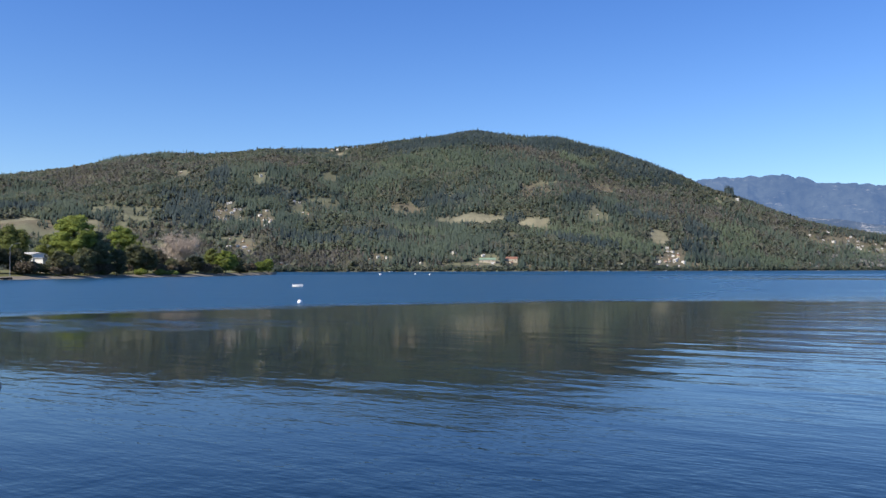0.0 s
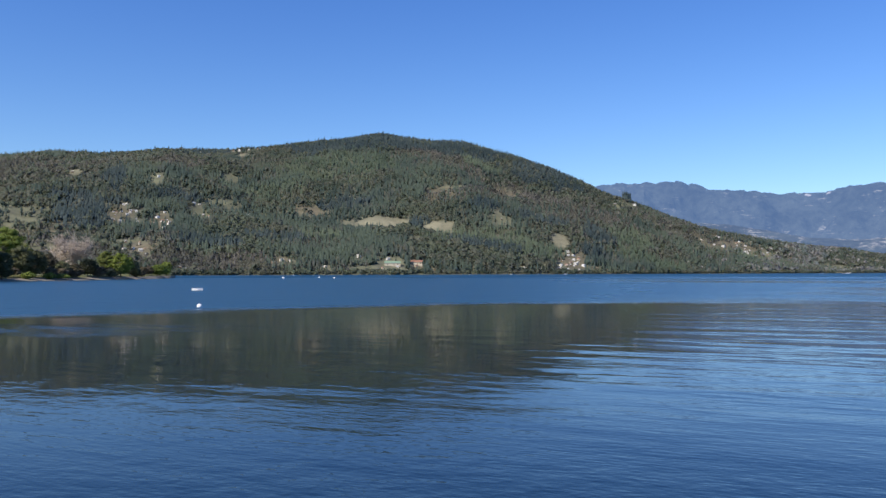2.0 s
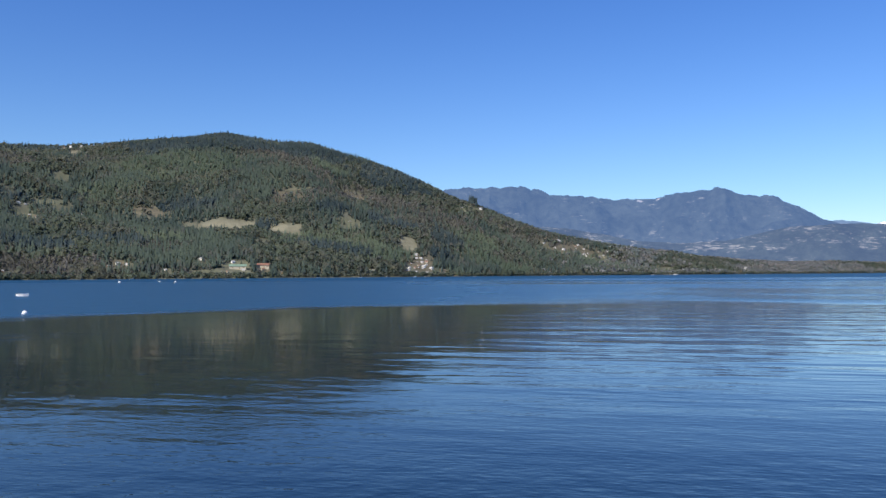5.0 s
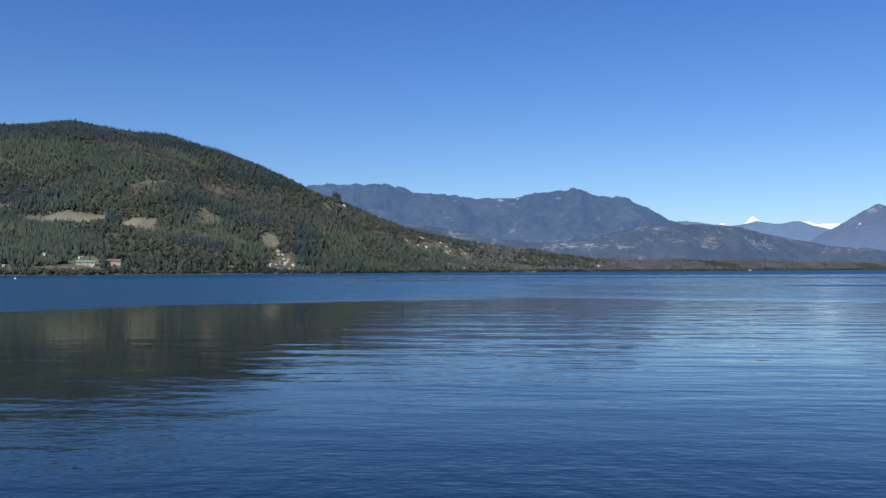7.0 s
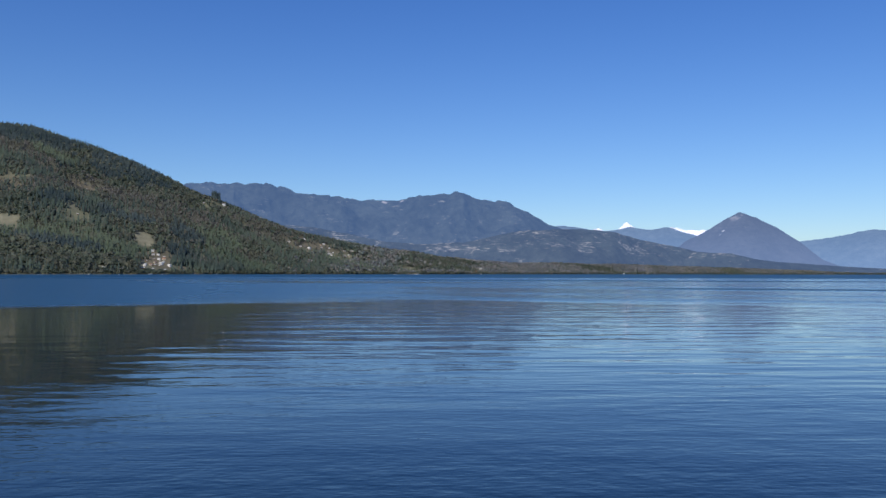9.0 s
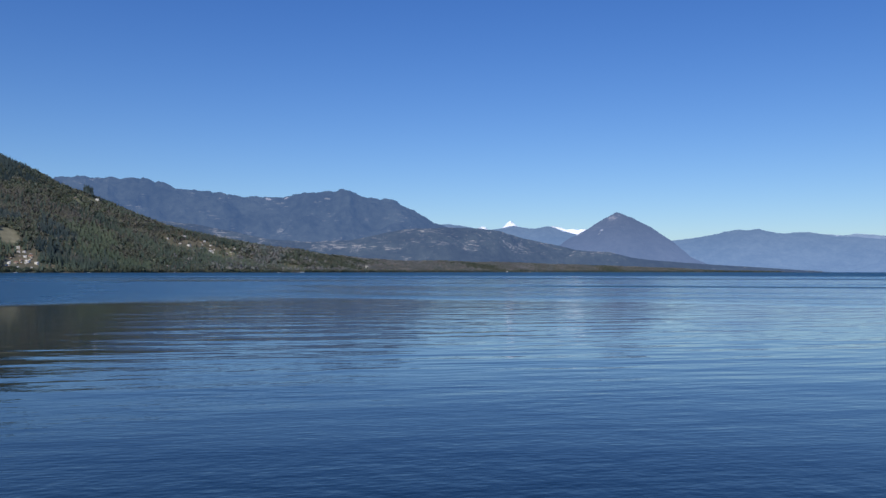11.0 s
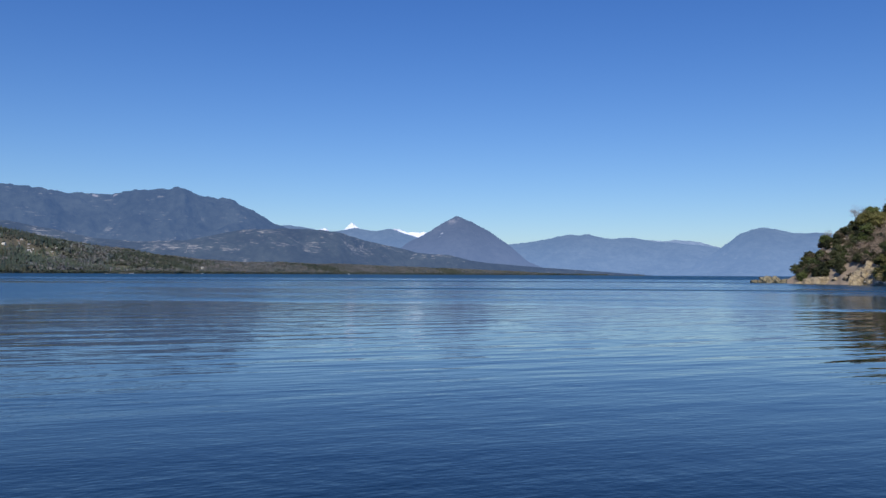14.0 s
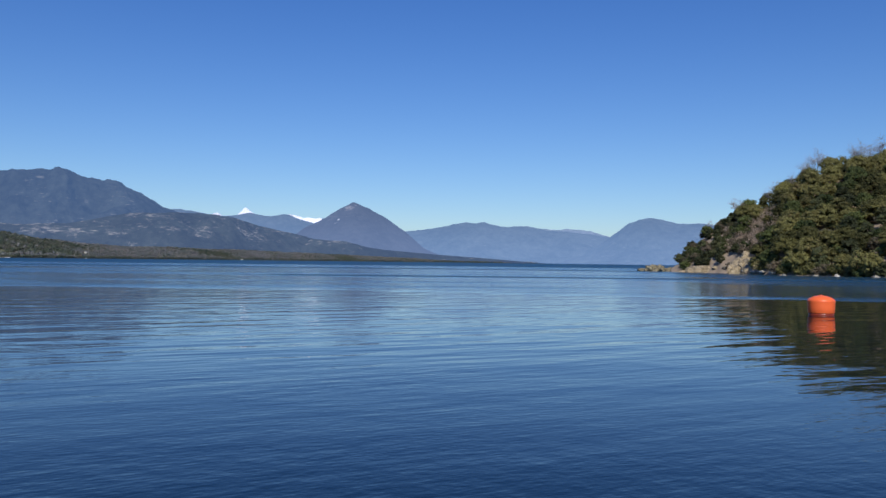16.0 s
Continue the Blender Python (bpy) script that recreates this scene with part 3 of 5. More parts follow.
paint.data.foreach_set("color", np.stack([*kinds, np.ones_like(kinds[0])], -1).astype(np.float32).ravel())

az = np.arange(-75, -11.15, 0.15)
inner = np.interp(az, SPIT[:, 0], SPIT[:, 1])
far_side = np.interp(az, (-75, -30, -14, -11.2), (420, 330, 150, 25))
depth = (inner - 6)[:, None] + (far_side + 6)[:, None] * (np.linspace(0, 1, 50) ** 1.6)[None, :]
spit, A, D, Z = grid_sheet("ground", az, depth, spit_height, TURF, "low grassy spit with trees", "ground")
beach_deep = np.interp(az, (-75, -25, -18, -11.2), (14, 14, 16, 20))
strand = (inner - 5)[:, None] + beach_deep[:, None] * np.linspace(0, 1, 14)[None, :]
tagged(grid_sheet("beach", az, strand, lambda a, d: spit_height(a, d) + 0.06, SAND, "strip of grey brown sand at the water's edge", "beach")[0])

az = np.arange(75.2, 120, 0.15)
inner = np.interp(az, HEAD[:, 0], HEAD[:, 1])
depth = (inner - 7)[:, None] + 150 * np.linspace(0, 1, 90)[None, :]
headland, A, D, Z = grid_sheet("ground", az, depth, head_height, SCRUB_SOIL, "steep wooded headland with scrub and pale rock", "headland")

# the shore where the viewer stands
side, ahead = np.meshgrid(np.linspace(-400, 400, 81), np.concatenate([np.linspace(2.6, -2, 14), -np.geomspace(2.5, 500, 26)]), indexing="ij")
turn = radians(30)
sx, sy = side * math.cos(turn) + ahead * math.sin(turn), -side * math.sin(turn) + ahead * math.cos(turn)
sz = 0.62 - 0.8 * ease((ahead - 0.2) / 2.4) + np.clip(-ahead, 0, 500) * 0.01 + 0.05 * fbm(sx / 3, sy / 3, 91, 3)
index = np.arange(81 * 40).reshape(81, 40)
quads = np.stack([index[:-1, :-1], index[:-1, 1:], index[1:, 1:], index[1:, :-1]], -1).reshape(-1, 4)[:, ::-1]
tagged(new("ground", mesh_of("ground", np.stack([sx, sy, sz], -1).reshape(-1, 3), quads, SAND, True)), "sandy shore where the viewer stands", "ground", "", "structure")


# ---- far mountains: crest rows of bearing, distance, height ----
def far_range(name, rows, deep_front, deep_back, material, label, rough=0.08, seed=3, step=0.08, jag=0.024):
    rows = np.array(rows, dtype=float)
    az = np.arange(rows[0, 0], rows[-1, 0], step)
    crest = np.interp(az, rows[:, 0], rows[:, 1])
    kernel = np.hanning(7) / np.hanning(7).sum()
    top = np.convolve(np.pad(np.interp(az, rows[:, 0], rows[:, 2]), 3, mode="edge"), kernel, mode="valid")
    depth = (crest - deep_front)[:, None] + np.linspace(0, deep_front + deep_back, 64)[None, :]

    def height(a, d):
        c, t = np.interp(a, az, crest), np.interp(a, az, top)
        u = 1 - np.clip((c - d) / deep_front, 0, 1)
        v = 1 - np.clip((d - c) / deep_back, 0, 1)
        x, y = plan_x(a, d), plan_y(a, d)
        spur = 1 - np.abs(fbm(x / 260, y / 260, seed, 4)) * 1.6
        side = np.clip(4 * u * (1 - u), 0, 1)
        fall = 0.35 * u + 0.65 * ease(u)
        return -8 + (t + 8) * fall * v ** 0.8 + side * rough * t * (spur - 0.5 + 0.4 * fbm(x / 85, y / 85, seed + 9, 3)) + jag * t * fbm(x / 30, y / 30, seed + 5, 4) * u
    return grid_sheet(name, az, depth, height, material, label, "mountain")[0]


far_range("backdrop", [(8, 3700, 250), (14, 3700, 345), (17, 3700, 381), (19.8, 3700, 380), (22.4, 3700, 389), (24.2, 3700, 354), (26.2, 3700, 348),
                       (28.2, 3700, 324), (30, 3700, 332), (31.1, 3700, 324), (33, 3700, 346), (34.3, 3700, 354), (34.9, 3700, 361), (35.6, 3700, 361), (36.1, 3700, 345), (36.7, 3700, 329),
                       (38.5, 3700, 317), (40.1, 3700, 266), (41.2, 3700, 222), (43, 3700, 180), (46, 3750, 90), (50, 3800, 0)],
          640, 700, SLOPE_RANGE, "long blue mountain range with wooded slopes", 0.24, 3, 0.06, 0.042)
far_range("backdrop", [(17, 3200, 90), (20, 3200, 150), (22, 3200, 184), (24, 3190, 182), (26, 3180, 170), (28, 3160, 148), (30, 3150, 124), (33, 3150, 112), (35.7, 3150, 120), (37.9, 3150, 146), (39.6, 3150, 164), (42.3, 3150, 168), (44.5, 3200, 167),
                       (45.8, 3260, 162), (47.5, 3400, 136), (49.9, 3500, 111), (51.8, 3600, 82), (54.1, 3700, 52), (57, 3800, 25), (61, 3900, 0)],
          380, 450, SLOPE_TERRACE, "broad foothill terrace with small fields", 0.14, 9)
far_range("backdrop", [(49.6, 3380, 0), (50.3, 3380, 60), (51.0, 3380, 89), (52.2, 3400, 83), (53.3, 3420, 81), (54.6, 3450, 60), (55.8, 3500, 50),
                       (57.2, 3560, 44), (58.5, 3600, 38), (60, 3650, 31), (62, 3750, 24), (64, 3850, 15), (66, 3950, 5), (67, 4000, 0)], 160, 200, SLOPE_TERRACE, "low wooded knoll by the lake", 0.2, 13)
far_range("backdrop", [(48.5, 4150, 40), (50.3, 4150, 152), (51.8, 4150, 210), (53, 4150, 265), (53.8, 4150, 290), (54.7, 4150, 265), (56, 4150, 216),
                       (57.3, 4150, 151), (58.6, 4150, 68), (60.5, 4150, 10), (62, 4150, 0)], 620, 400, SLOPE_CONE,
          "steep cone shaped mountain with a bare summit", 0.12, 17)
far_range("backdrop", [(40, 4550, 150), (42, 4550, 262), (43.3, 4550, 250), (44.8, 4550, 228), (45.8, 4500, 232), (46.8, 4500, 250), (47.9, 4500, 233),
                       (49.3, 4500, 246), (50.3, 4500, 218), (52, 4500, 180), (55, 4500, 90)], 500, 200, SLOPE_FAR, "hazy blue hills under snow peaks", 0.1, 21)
# the snow rises on both sides of the volcano also stand in for cloud
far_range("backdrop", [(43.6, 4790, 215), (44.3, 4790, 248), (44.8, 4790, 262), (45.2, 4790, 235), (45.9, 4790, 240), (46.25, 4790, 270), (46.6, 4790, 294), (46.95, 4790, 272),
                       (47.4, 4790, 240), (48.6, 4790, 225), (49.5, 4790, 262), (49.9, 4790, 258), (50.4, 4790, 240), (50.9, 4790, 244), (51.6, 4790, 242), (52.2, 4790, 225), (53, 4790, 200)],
          200, 90, SNOW, "snow covered volcano far away, with side rises standing in for cloud", 0.03, 25, 0.04, 0.02)
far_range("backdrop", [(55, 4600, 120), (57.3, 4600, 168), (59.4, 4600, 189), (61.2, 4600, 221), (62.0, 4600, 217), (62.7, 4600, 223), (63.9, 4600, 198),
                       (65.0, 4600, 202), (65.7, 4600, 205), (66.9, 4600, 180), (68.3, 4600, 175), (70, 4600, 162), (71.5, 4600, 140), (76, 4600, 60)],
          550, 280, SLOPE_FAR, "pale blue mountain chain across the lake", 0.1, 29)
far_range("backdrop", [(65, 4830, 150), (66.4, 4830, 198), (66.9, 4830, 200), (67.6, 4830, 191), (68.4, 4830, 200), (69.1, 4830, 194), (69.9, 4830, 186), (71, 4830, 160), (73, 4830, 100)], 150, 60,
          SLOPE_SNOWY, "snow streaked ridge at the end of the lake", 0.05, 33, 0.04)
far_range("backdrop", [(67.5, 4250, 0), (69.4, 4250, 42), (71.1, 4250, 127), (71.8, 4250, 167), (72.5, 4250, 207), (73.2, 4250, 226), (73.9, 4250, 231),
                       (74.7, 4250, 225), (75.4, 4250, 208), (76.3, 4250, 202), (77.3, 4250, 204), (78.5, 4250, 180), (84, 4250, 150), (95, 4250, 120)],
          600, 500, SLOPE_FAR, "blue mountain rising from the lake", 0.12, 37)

# settlements: bearing, distance
UPPER_VILLAGE = [(-14.43, 1626), (-14.86, 1576), (-14.21, 1560), (-15.12, 1498), (-14.03, 1584), (-12.37, 1550), (-12.07, 1530), (-12.55, 1510), (-11.7, 1488),
       (-10.13, 1702), (-9.76, 1702), (-9.19, 1562), (-9.49, 1582), (-6.6, 1696), (-12.0, 1422), (-17.46, 2058), (-12.31, 1798)]
SHORE_VILLAGE = [(-13.83, 1286), (-14.38, 1270), (-13.4, 1276), (-13.1, 1252), (-10.98, 1174), (-10.5, 1166), (-4.41, 1252), (-4.99, 1236), (-3.83, 1250),
       (0.74, 1310), (3.02, 1264), (3.41, 1254), (2.75, 1298), (4.68, 1278), (2.09, 1228), (2.36, 1238), (11.06, 1980), (6.02, 1278),
       (10.52, 1658), (-1.51, 1238)]
BAY_VILLAGE = [(18.17, 2102), (14.64, 1456), (15.18, 1460), (15.54, 1462), (14.92, 1434), (15.72, 1498), (15.36, 1522), (16.07, 1458), (14.45, 1402),
       (16.96, 1450), (14.99, 1404), (12.06, 1350), (13.17, 1370), (19.45, 2150), (15.0, 1540)]
EAST_VILLAGE = [(24.5, 1922), (25.08, 1920), (25.86, 2008), (26.83, 2082), (27.99, 2036), (26.44, 1932), (22.95, 1682), (23.72, 1658), (20.64, 1564),
       (30.3, 1932), (33.94, 1968), (33.37, 1986), (34.89, 2022), (29.15, 1970), (36.77, 2118), (36.45, 2038), (38.7, 2134), (34.22, 1990),
       (40.99, 2256), (46.39, 2508), (47.94, 2612), (30.6, 1900), (30.25, 1784)]
RIDGE_HAMLET = [(-10.7, 2490), (-10.3, 2486), (-9.7, 2484), (-7.6, 2480), (-7.2, 2478), (-6.6, 2474), (-6.0, 2476), (-5.5, 2470)]
scatter_rng = np.random.default_rng(21)
CABINS = [(b + scatter_rng.uniform(-w, w), d + scatter_rng.uniform(-q, q)) for b, d, w, q, k in (
    (-14.5, 1560, 0.9, 75, 15), (-12.2, 1530, 0.9, 55, 11), (15.3, 1470, 0.8, 60, 14), (25.6, 1985, 2.2, 60, 16), (-13.6, 1320, 0.8, 35, 4)) for _ in range(k)]
SETTLEMENTS = np.array(CABINS + RIDGE_HAMLET + UPPER_VILLAGE + SHORE_VILLAGE + BAY_VILLAGE + EAST_VILLAGE + [(3.05, 1262), (2.6, 1262), (3.5, 1262), (4.7, 1292)])

# ---- woods on the far hill ----
rng = np.random.default_rng(7)


def ico(level=0):
    bm = bmesh.new()
    bmesh.ops.create_icosphere(bm, subdivisions=level + 1, radius=1.0)
    v = np.array([p.co[:] for p in bm.verts])
    f = np.array([[q.index for q in p.verts] for p in bm.faces])
    bm.free()
    return v, f


ICO_V, ICO_F = ico()


def join_pieces(pieces):
    verts, faces, n = [], [], 0
    for v, f in pieces:
        verts.append(v)
        faces.append(f + n)
        n += len(v)
    return np.concatenate(verts), np.concatenate(faces)


def conifer_shape():
    """A slim, uneven conifer of drooping branch tiers."""
    pieces = []
    slim = rng.uniform(0.75, 1.1)
    for base, top, rad in ((0.06, 0.50, 0.25), (0.28, 0.70, 0.21), (0.50, 0.86, 0.15), (0.70, 1.0, 0.085)):
        k = 5
        turn = np.sort(rng.uniform(0, 6.28, 1) + np.arange(k) * 6.28 / k + rng.uniform(-0.4, 0.4, k))
        r = rad * slim * rng.uniform(0.55, 1.3, k)
        ring = np.stack([np.cos(turn) * r, np.sin(turn) * r, base + rng.uniform(-0.07, 0.07, k)], -1)
        tip = np.array([[rng.uniform(-0.03, 0.03), rng.uniform(-0.03, 0.03), top]])
        f = np.array([(i, (i + 1) % k, k) for i in range(k)])
        pieces.append((np.concatenate([ring, tip]), f))
    return join_pieces(pieces)


def broadleaf_shape():
    """An uneven crown of small leaf sheets round a few lobes, fuller at the top."""
    k = 24
    lobes = np.stack([rng.uniform(-0.24, 0.24, 4), rng.uniform(-0.24, 0.24, 4), rng.uniform(0.36, 0.74, 4)], -1)
    way = rng.normal(0, 1, (k, 3))
    way[:, 2] = way[:, 2] * 0.8 + 0.35
    way /= np.linalg.norm(way, axis=1)[:, None]
    at = lobes[rng.integers(0, 4, k)] + way * np.array([0.24, 0.24, 0.26]) * rng.uniform(0.5, 1.1, (k, 1))
    nrm = way + rng.normal(0, 0.45, (k, 3))
    u = np.cross(nrm, rng.normal(0, 1, (k, 3)))
    u /= np.linalg.norm(u, axis=1)[:, None]
    w = np.cross(nrm / np.linalg.norm(nrm, axis=1)[:, None], u)
    s = rng.uniform(0.12, 0.24, (k, 1))
    v = np.stack([at + u * s, at - u * s * 0.5 + w * s * 0.9, at - u * s * 0.5 - w * s * 0.9], 1).reshape(-1, 3)
    return v, np.arange(3 * k).reshape(k, 3)


def leafless_shape():
    pieces = []
    for k in range(18):
        t, lean = rng.uniform(0, 6.28), rng.uniform(0.1, 1.0)
        root = np.array([0, 0, rng.uniform(0.1, 0.45)])
        tip = np.array([math.cos(t) * 0.42 * lean, math.sin(t) * 0.42 * lean, root[2] + rng.uniform(0.25, 0.55)])
        side = np.array([-math.sin(t), math.cos(t), rng.uniform(-0.3, 0.3)]) * rng.uniform(0.03, 0.07)
        pieces.append((np.stack([root * 0.6 + tip * 0.4 - side, root * 0.6 + tip * 0.4 + side, tip]), np.array([(0, 1, 2)])))
    return join_pieces(pieces)


def scatter(name, shapes, x, y, z, tall, wide, material, label, category, soft=True):
    """One object of many trees; each is one of the shapes, turned and scaled."""
    which = rng.integers(0, len(shapes), len(x))
    pieces, normals, tones = [], [], []
    for k, (v, f) in enumerate(shapes):
        pick = np.nonzero(which == k)[0]
        if not len(pick):
            continue
        turn = rng.uniform(0, 6.28, len(pick))
        c, s = np.cos(turn)[:, None], np.sin(turn)[:, None]
        w, h = wide[pick][:, None], tall[pick][:, None]
        lean = rng.normal(0, 0.03, (len(pick), 2))
        px = (v[:, 0] * c - v[:, 1] * s) * w + x[pick][:, None] + v[:, 2] * h * lean[:, :1]
        py = (v[:, 0] * s + v[:, 1] * c) * w + y[pick][:, None] + v[:, 2] * h * lean[:, 1:]
        pz = v[:, 2] * h + z[pick][:, None]
        co = np.stack([px, py, pz], -1).reshape(-1, 3)
        out = np.stack([px - x[pick][:, None], py - y[pick][:, None], (v[:, 2] - 0.3) * h], -1).reshape(-1, 3)
        normals.append(out / (np.linalg.norm(out, axis=1)[:, None] + 1e-6))
        fa = (f[None] + (np.arange(len(pick)) * len(v))[:, None, None]).reshape(-1, 3)
        pieces.append((co, fa))
        tones.append(np.repeat(rng.uniform(0, 1, len(pick)), len(v)))
    v, f = join_pieces(pieces)
    me = mesh_of(name, v, f, material, soft)
    tone = me.attributes.new("tone", "FLOAT", "POINT")
    tone.data.foreach_set("value", np.concatenate(tones).astype(np.float32))
    if soft:
        rough = np.concatenate(normals) * 0.75 + rng.normal(0, 0.15, (len(v), 3)) + np.array([0, 0, 0.4])
        me.normals_split_custom_set_from_vertices((rough / np.linalg.norm(rough, axis=1)[:, None]).tolist())
    return tagged(new(name, me), label, category, "", "stuff")


def stands(az, d, rows):
    """How much a place belongs to one of the stands: bearing, distance, half width, half depth."""
    x, y = plan_x(az, d), plan_y(az, d)
    most = np.zeros_like(x)
    for b, dist, wide, deep in rows:
        k = np.hypot(np.radians(az - b) * d / wide, (d - dist) / deep) + 0.7 * fbm(x / 45, y / 45, 77, 3)
        most = np.maximum(most, 1 - ease((k - 0.75) / 0.4))
    return most


DARK_STANDS = [(0.0, 1762, 45, 50), (5.0, 1613, 19, 30), (1.0, 2313, 232, 130), (7.2, 2287, 173, 95), (13.3, 2203, 105, 95), (9.5, 1722, 40, 50), (17.1, 1675, 33, 80),
               (-16.6, 1570, 72, 150), (-15.0, 1850, 24, 210), (-26.2, 1660, 75, 80), (-0.6, 1765, 52, 28), (4.7, 1602, 17, 40), (-17.9, 1690, 24, 22), (-19.6, 1560, 22, 18),
               (-4.6, 1420, 60, 40), (16.8, 1560, 26, 70), (-9.0, 1330, 50, 30), (9.5, 1450, 60, 40), (19.9, 2165, 14, 24), (2.5, 2390, 200, 60), (9.0, 2300, 90, 50), (-9, 2470, 160, 40), (13.5, 1700, 60, 30), (-11.0, 1720, 40, 30)]
YOUNG_STANDS = [(-0.6, 2050, 152, 136), (9.2, 2170, 60, 45), (19.2, 1756, 60, 92), (31.7, 2122, 101, 78), (10.2, 1510, 123, 76), (-5.5, 1850, 60, 60), (20.0, 1610, 75, 60), (10.5, 1560, 70, 50), (-1.5, 1500, 60, 40), (12.5, 1440, 60, 30), (30, 1880, 120, 40)]
BARE_STANDS = [(7.1, 1821, 73, 120), (11.6, 1947, 80, 130), (21.9, 2063, 100, 121), (26.8, 1936, 130, 72), (23.7, 1961, 79, 89), (-2.1, 1402, 56, 60),
               (15.4, 1880, 130, 150), (7.5, 2120, 90, 90), (-22.0, 2150, 260, 170), (-11.0, 1980, 110, 60), (-20.0, 1400, 120, 40), (-5.6, 2180, 60, 110), (21.6, 2040, 90, 70),
               (-12.0, 1330, 60, 50), (25.0, 1760, 70, 40), (34, 2080, 160, 60), (39, 2280, 200, 130), (43, 2450, 200, 130), (47, 2660, 280, 140), (53, 3050, 320, 160), (60, 3400, 320, 160)]

count = 340000
az = rng.uniform(-64, 66, count)
shore_d, crest_d, top = hill_rows(az)
d = shore_d + 4 + (crest_d + 60 - shore_d) * rng.uniform(0, 1, count)
keep = rng.uniform(0, 1, count) < ((crest_d - shore_d + 100) * d / (1500 * 2600.0)) * 1.2
keep &= rng.uniform(0, 1, count) < np.where(az < -30, 0.12, 1.0)
az, d = az[keep], d[keep]
z = hill_height(az, d)
x, y = plan_x(az, d), plan_y(az, d)
dry_land = np.maximum.reduce([clearing(az, d + q, DRY, 0.3) for q in (0, 24)])
open_land = np.maximum.reduce([clearing(az, d + q, PASTURE) for q in (0, 24)])
worked = clearing(az, d, SOIL)
clumps = fbm(x / 15, y / 15, 67, 2) > 0.32
chance = 1 - np.maximum.reduce([dry_land * 0.985, open_land * np.where(clumps, 0.6, 0.985), worked * np.where(clumps, 0.25, 0.7)])
for hb, hd in SETTLEMENTS:
    chance[(np.abs(np.radians(az - hb) * d) < 8.5) & (d > hd - 36) & (d < hd + 9)] *= 0.16
keep = (z > 0.8) & (rng.uniform(0, 1, len(az)) < chance)
az, d, x, y, z = az[keep], d[keep], x[keep], y[keep], z[keep]
stand = fbm(x / 150, y / 150, 71, 3) + rng.normal(0, 0.13, len(x))
bare = fbm(x / 200, y / 200, 83, 3) + rng.normal(0, 0.12, len(x))
draw = rng.uniform(0, 1, len(x))
is_dark = draw < stands(az, d, DARK_STANDS) * 0.9
is_young = ~is_dark & (draw < stands(az, d, YOUNG_STANDS) * 0.85)
is_bare = ~is_dark & ~is_young & ((draw < stands(az, d, BARE_STANDS) * np.interp(az, (34, 44), (0.72, 0.35))) | (bare > 0.38))
is_pine = ~is_dark & ~is_young & ~is_bare & (stand - 0.5 * stands(az, d, [(-22, 2150, 320, 260)]) > np.interp(az, (26, 36, 44), (0.16, 0.5, 0.8)) - 0.3 * np.interp(d - hill_rows(az)[0], (150, 420), (1, 0)) * (az > -6))
is_broad = ~(is_dark | is_young | is_bare | is_pine)
# the brown stands at 12 and 16.5 degrees also brighten a sun-averted slope
is_brown = is_broad & (rng.uniform(0, 1, len(x)) < np.maximum(np.interp(az, (14, 22, 36, 42), (0.0, 0.25, 0.7, 0.95)), 0.6 * stands(az, d, [(-22, 2150, 320, 260), (-12, 2300, 220, 120), (12, 1900, 170, 210), (16.5, 1740, 130, 130), (22, 1950, 150, 150)])))
is_broad &= ~is_brown
# from about 29 degrees on, woods take the colours with haze painted in
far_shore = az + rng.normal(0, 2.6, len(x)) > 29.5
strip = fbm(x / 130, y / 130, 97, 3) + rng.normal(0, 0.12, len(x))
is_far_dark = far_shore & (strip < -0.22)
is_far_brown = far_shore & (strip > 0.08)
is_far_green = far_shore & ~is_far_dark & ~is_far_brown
is_dark, is_young, is_bare, is_pine, is_broad, is_brown = (g & ~far_shore for g in (is_dark, is_young, is_bare, is_pine, is_broad, is_brown))
size = 0.86 * np.clip(rng.lognormal(0, 0.28, len(x)), 0.5, 1.6) * np.interp(d - hill_rows(az)[1], (-120, -20), (1.0, 0.72)) * np.interp(az, (28, 40, 46, 54, 60), (1, 0.68, 0.5, 0.45, 0.4))
size = size * np.where(far_shore, 1 + 0.55 * fbm(x / 90, y / 90, 99, 2), 1.0)
PINES = [conifer_shape() for _ in range(10)]
g = is_pine
scatter("conifers", PINES, x[g], y[g], z[g] - 0.5, 14.5 * size[g], 8.6 * size[g] * rng.uniform(0.8, 1.2, g.sum()), WOODS_PINE, "dense green conifers covering the hill", "forest")
g = is_dark
scatter("dark_conifers", PINES, x[g], y[g], z[g] - 0.5, 13.5 * size[g], 8.8 * size[g] * rng.uniform(0.8, 1.2, g.sum()), WOODS_DARK, "stands of dark bluish conifers on the hill", "forest")
g = is_young
scatter("young_conifers", PINES, x[g], y[g], z[g] - 0.5, 13.0 * size[g], 7.8 * size[g] * rng.uniform(0.8, 1.2, g.sum()), WOODS_YOUNG, "lighter green young conifers on the hill", "forest")
g = is_broad
scatter("broadleaf_trees", [broadleaf_shape() for _ in range(16)], x[g], y[g], z[g] - 1.0, 10.5 * size[g], 9.5 * size[g] * rng.uniform(0.7, 1.25, g.sum()),
        WOODS_BROAD, "dense green broadleaf woods covering the hill", "forest")
g = is_brown
scatter("brown_trees", [broadleaf_shape() for _ in range(8)], x[g], y[g], z[g] - 1.0, 10.5 * size[g], 9.5 * size[g] * rng.uniform(0.7, 1.25, g.sum()),
        WOODS_BROWN, "greyish brown budding trees on the hill", "forest")
g = is_bare
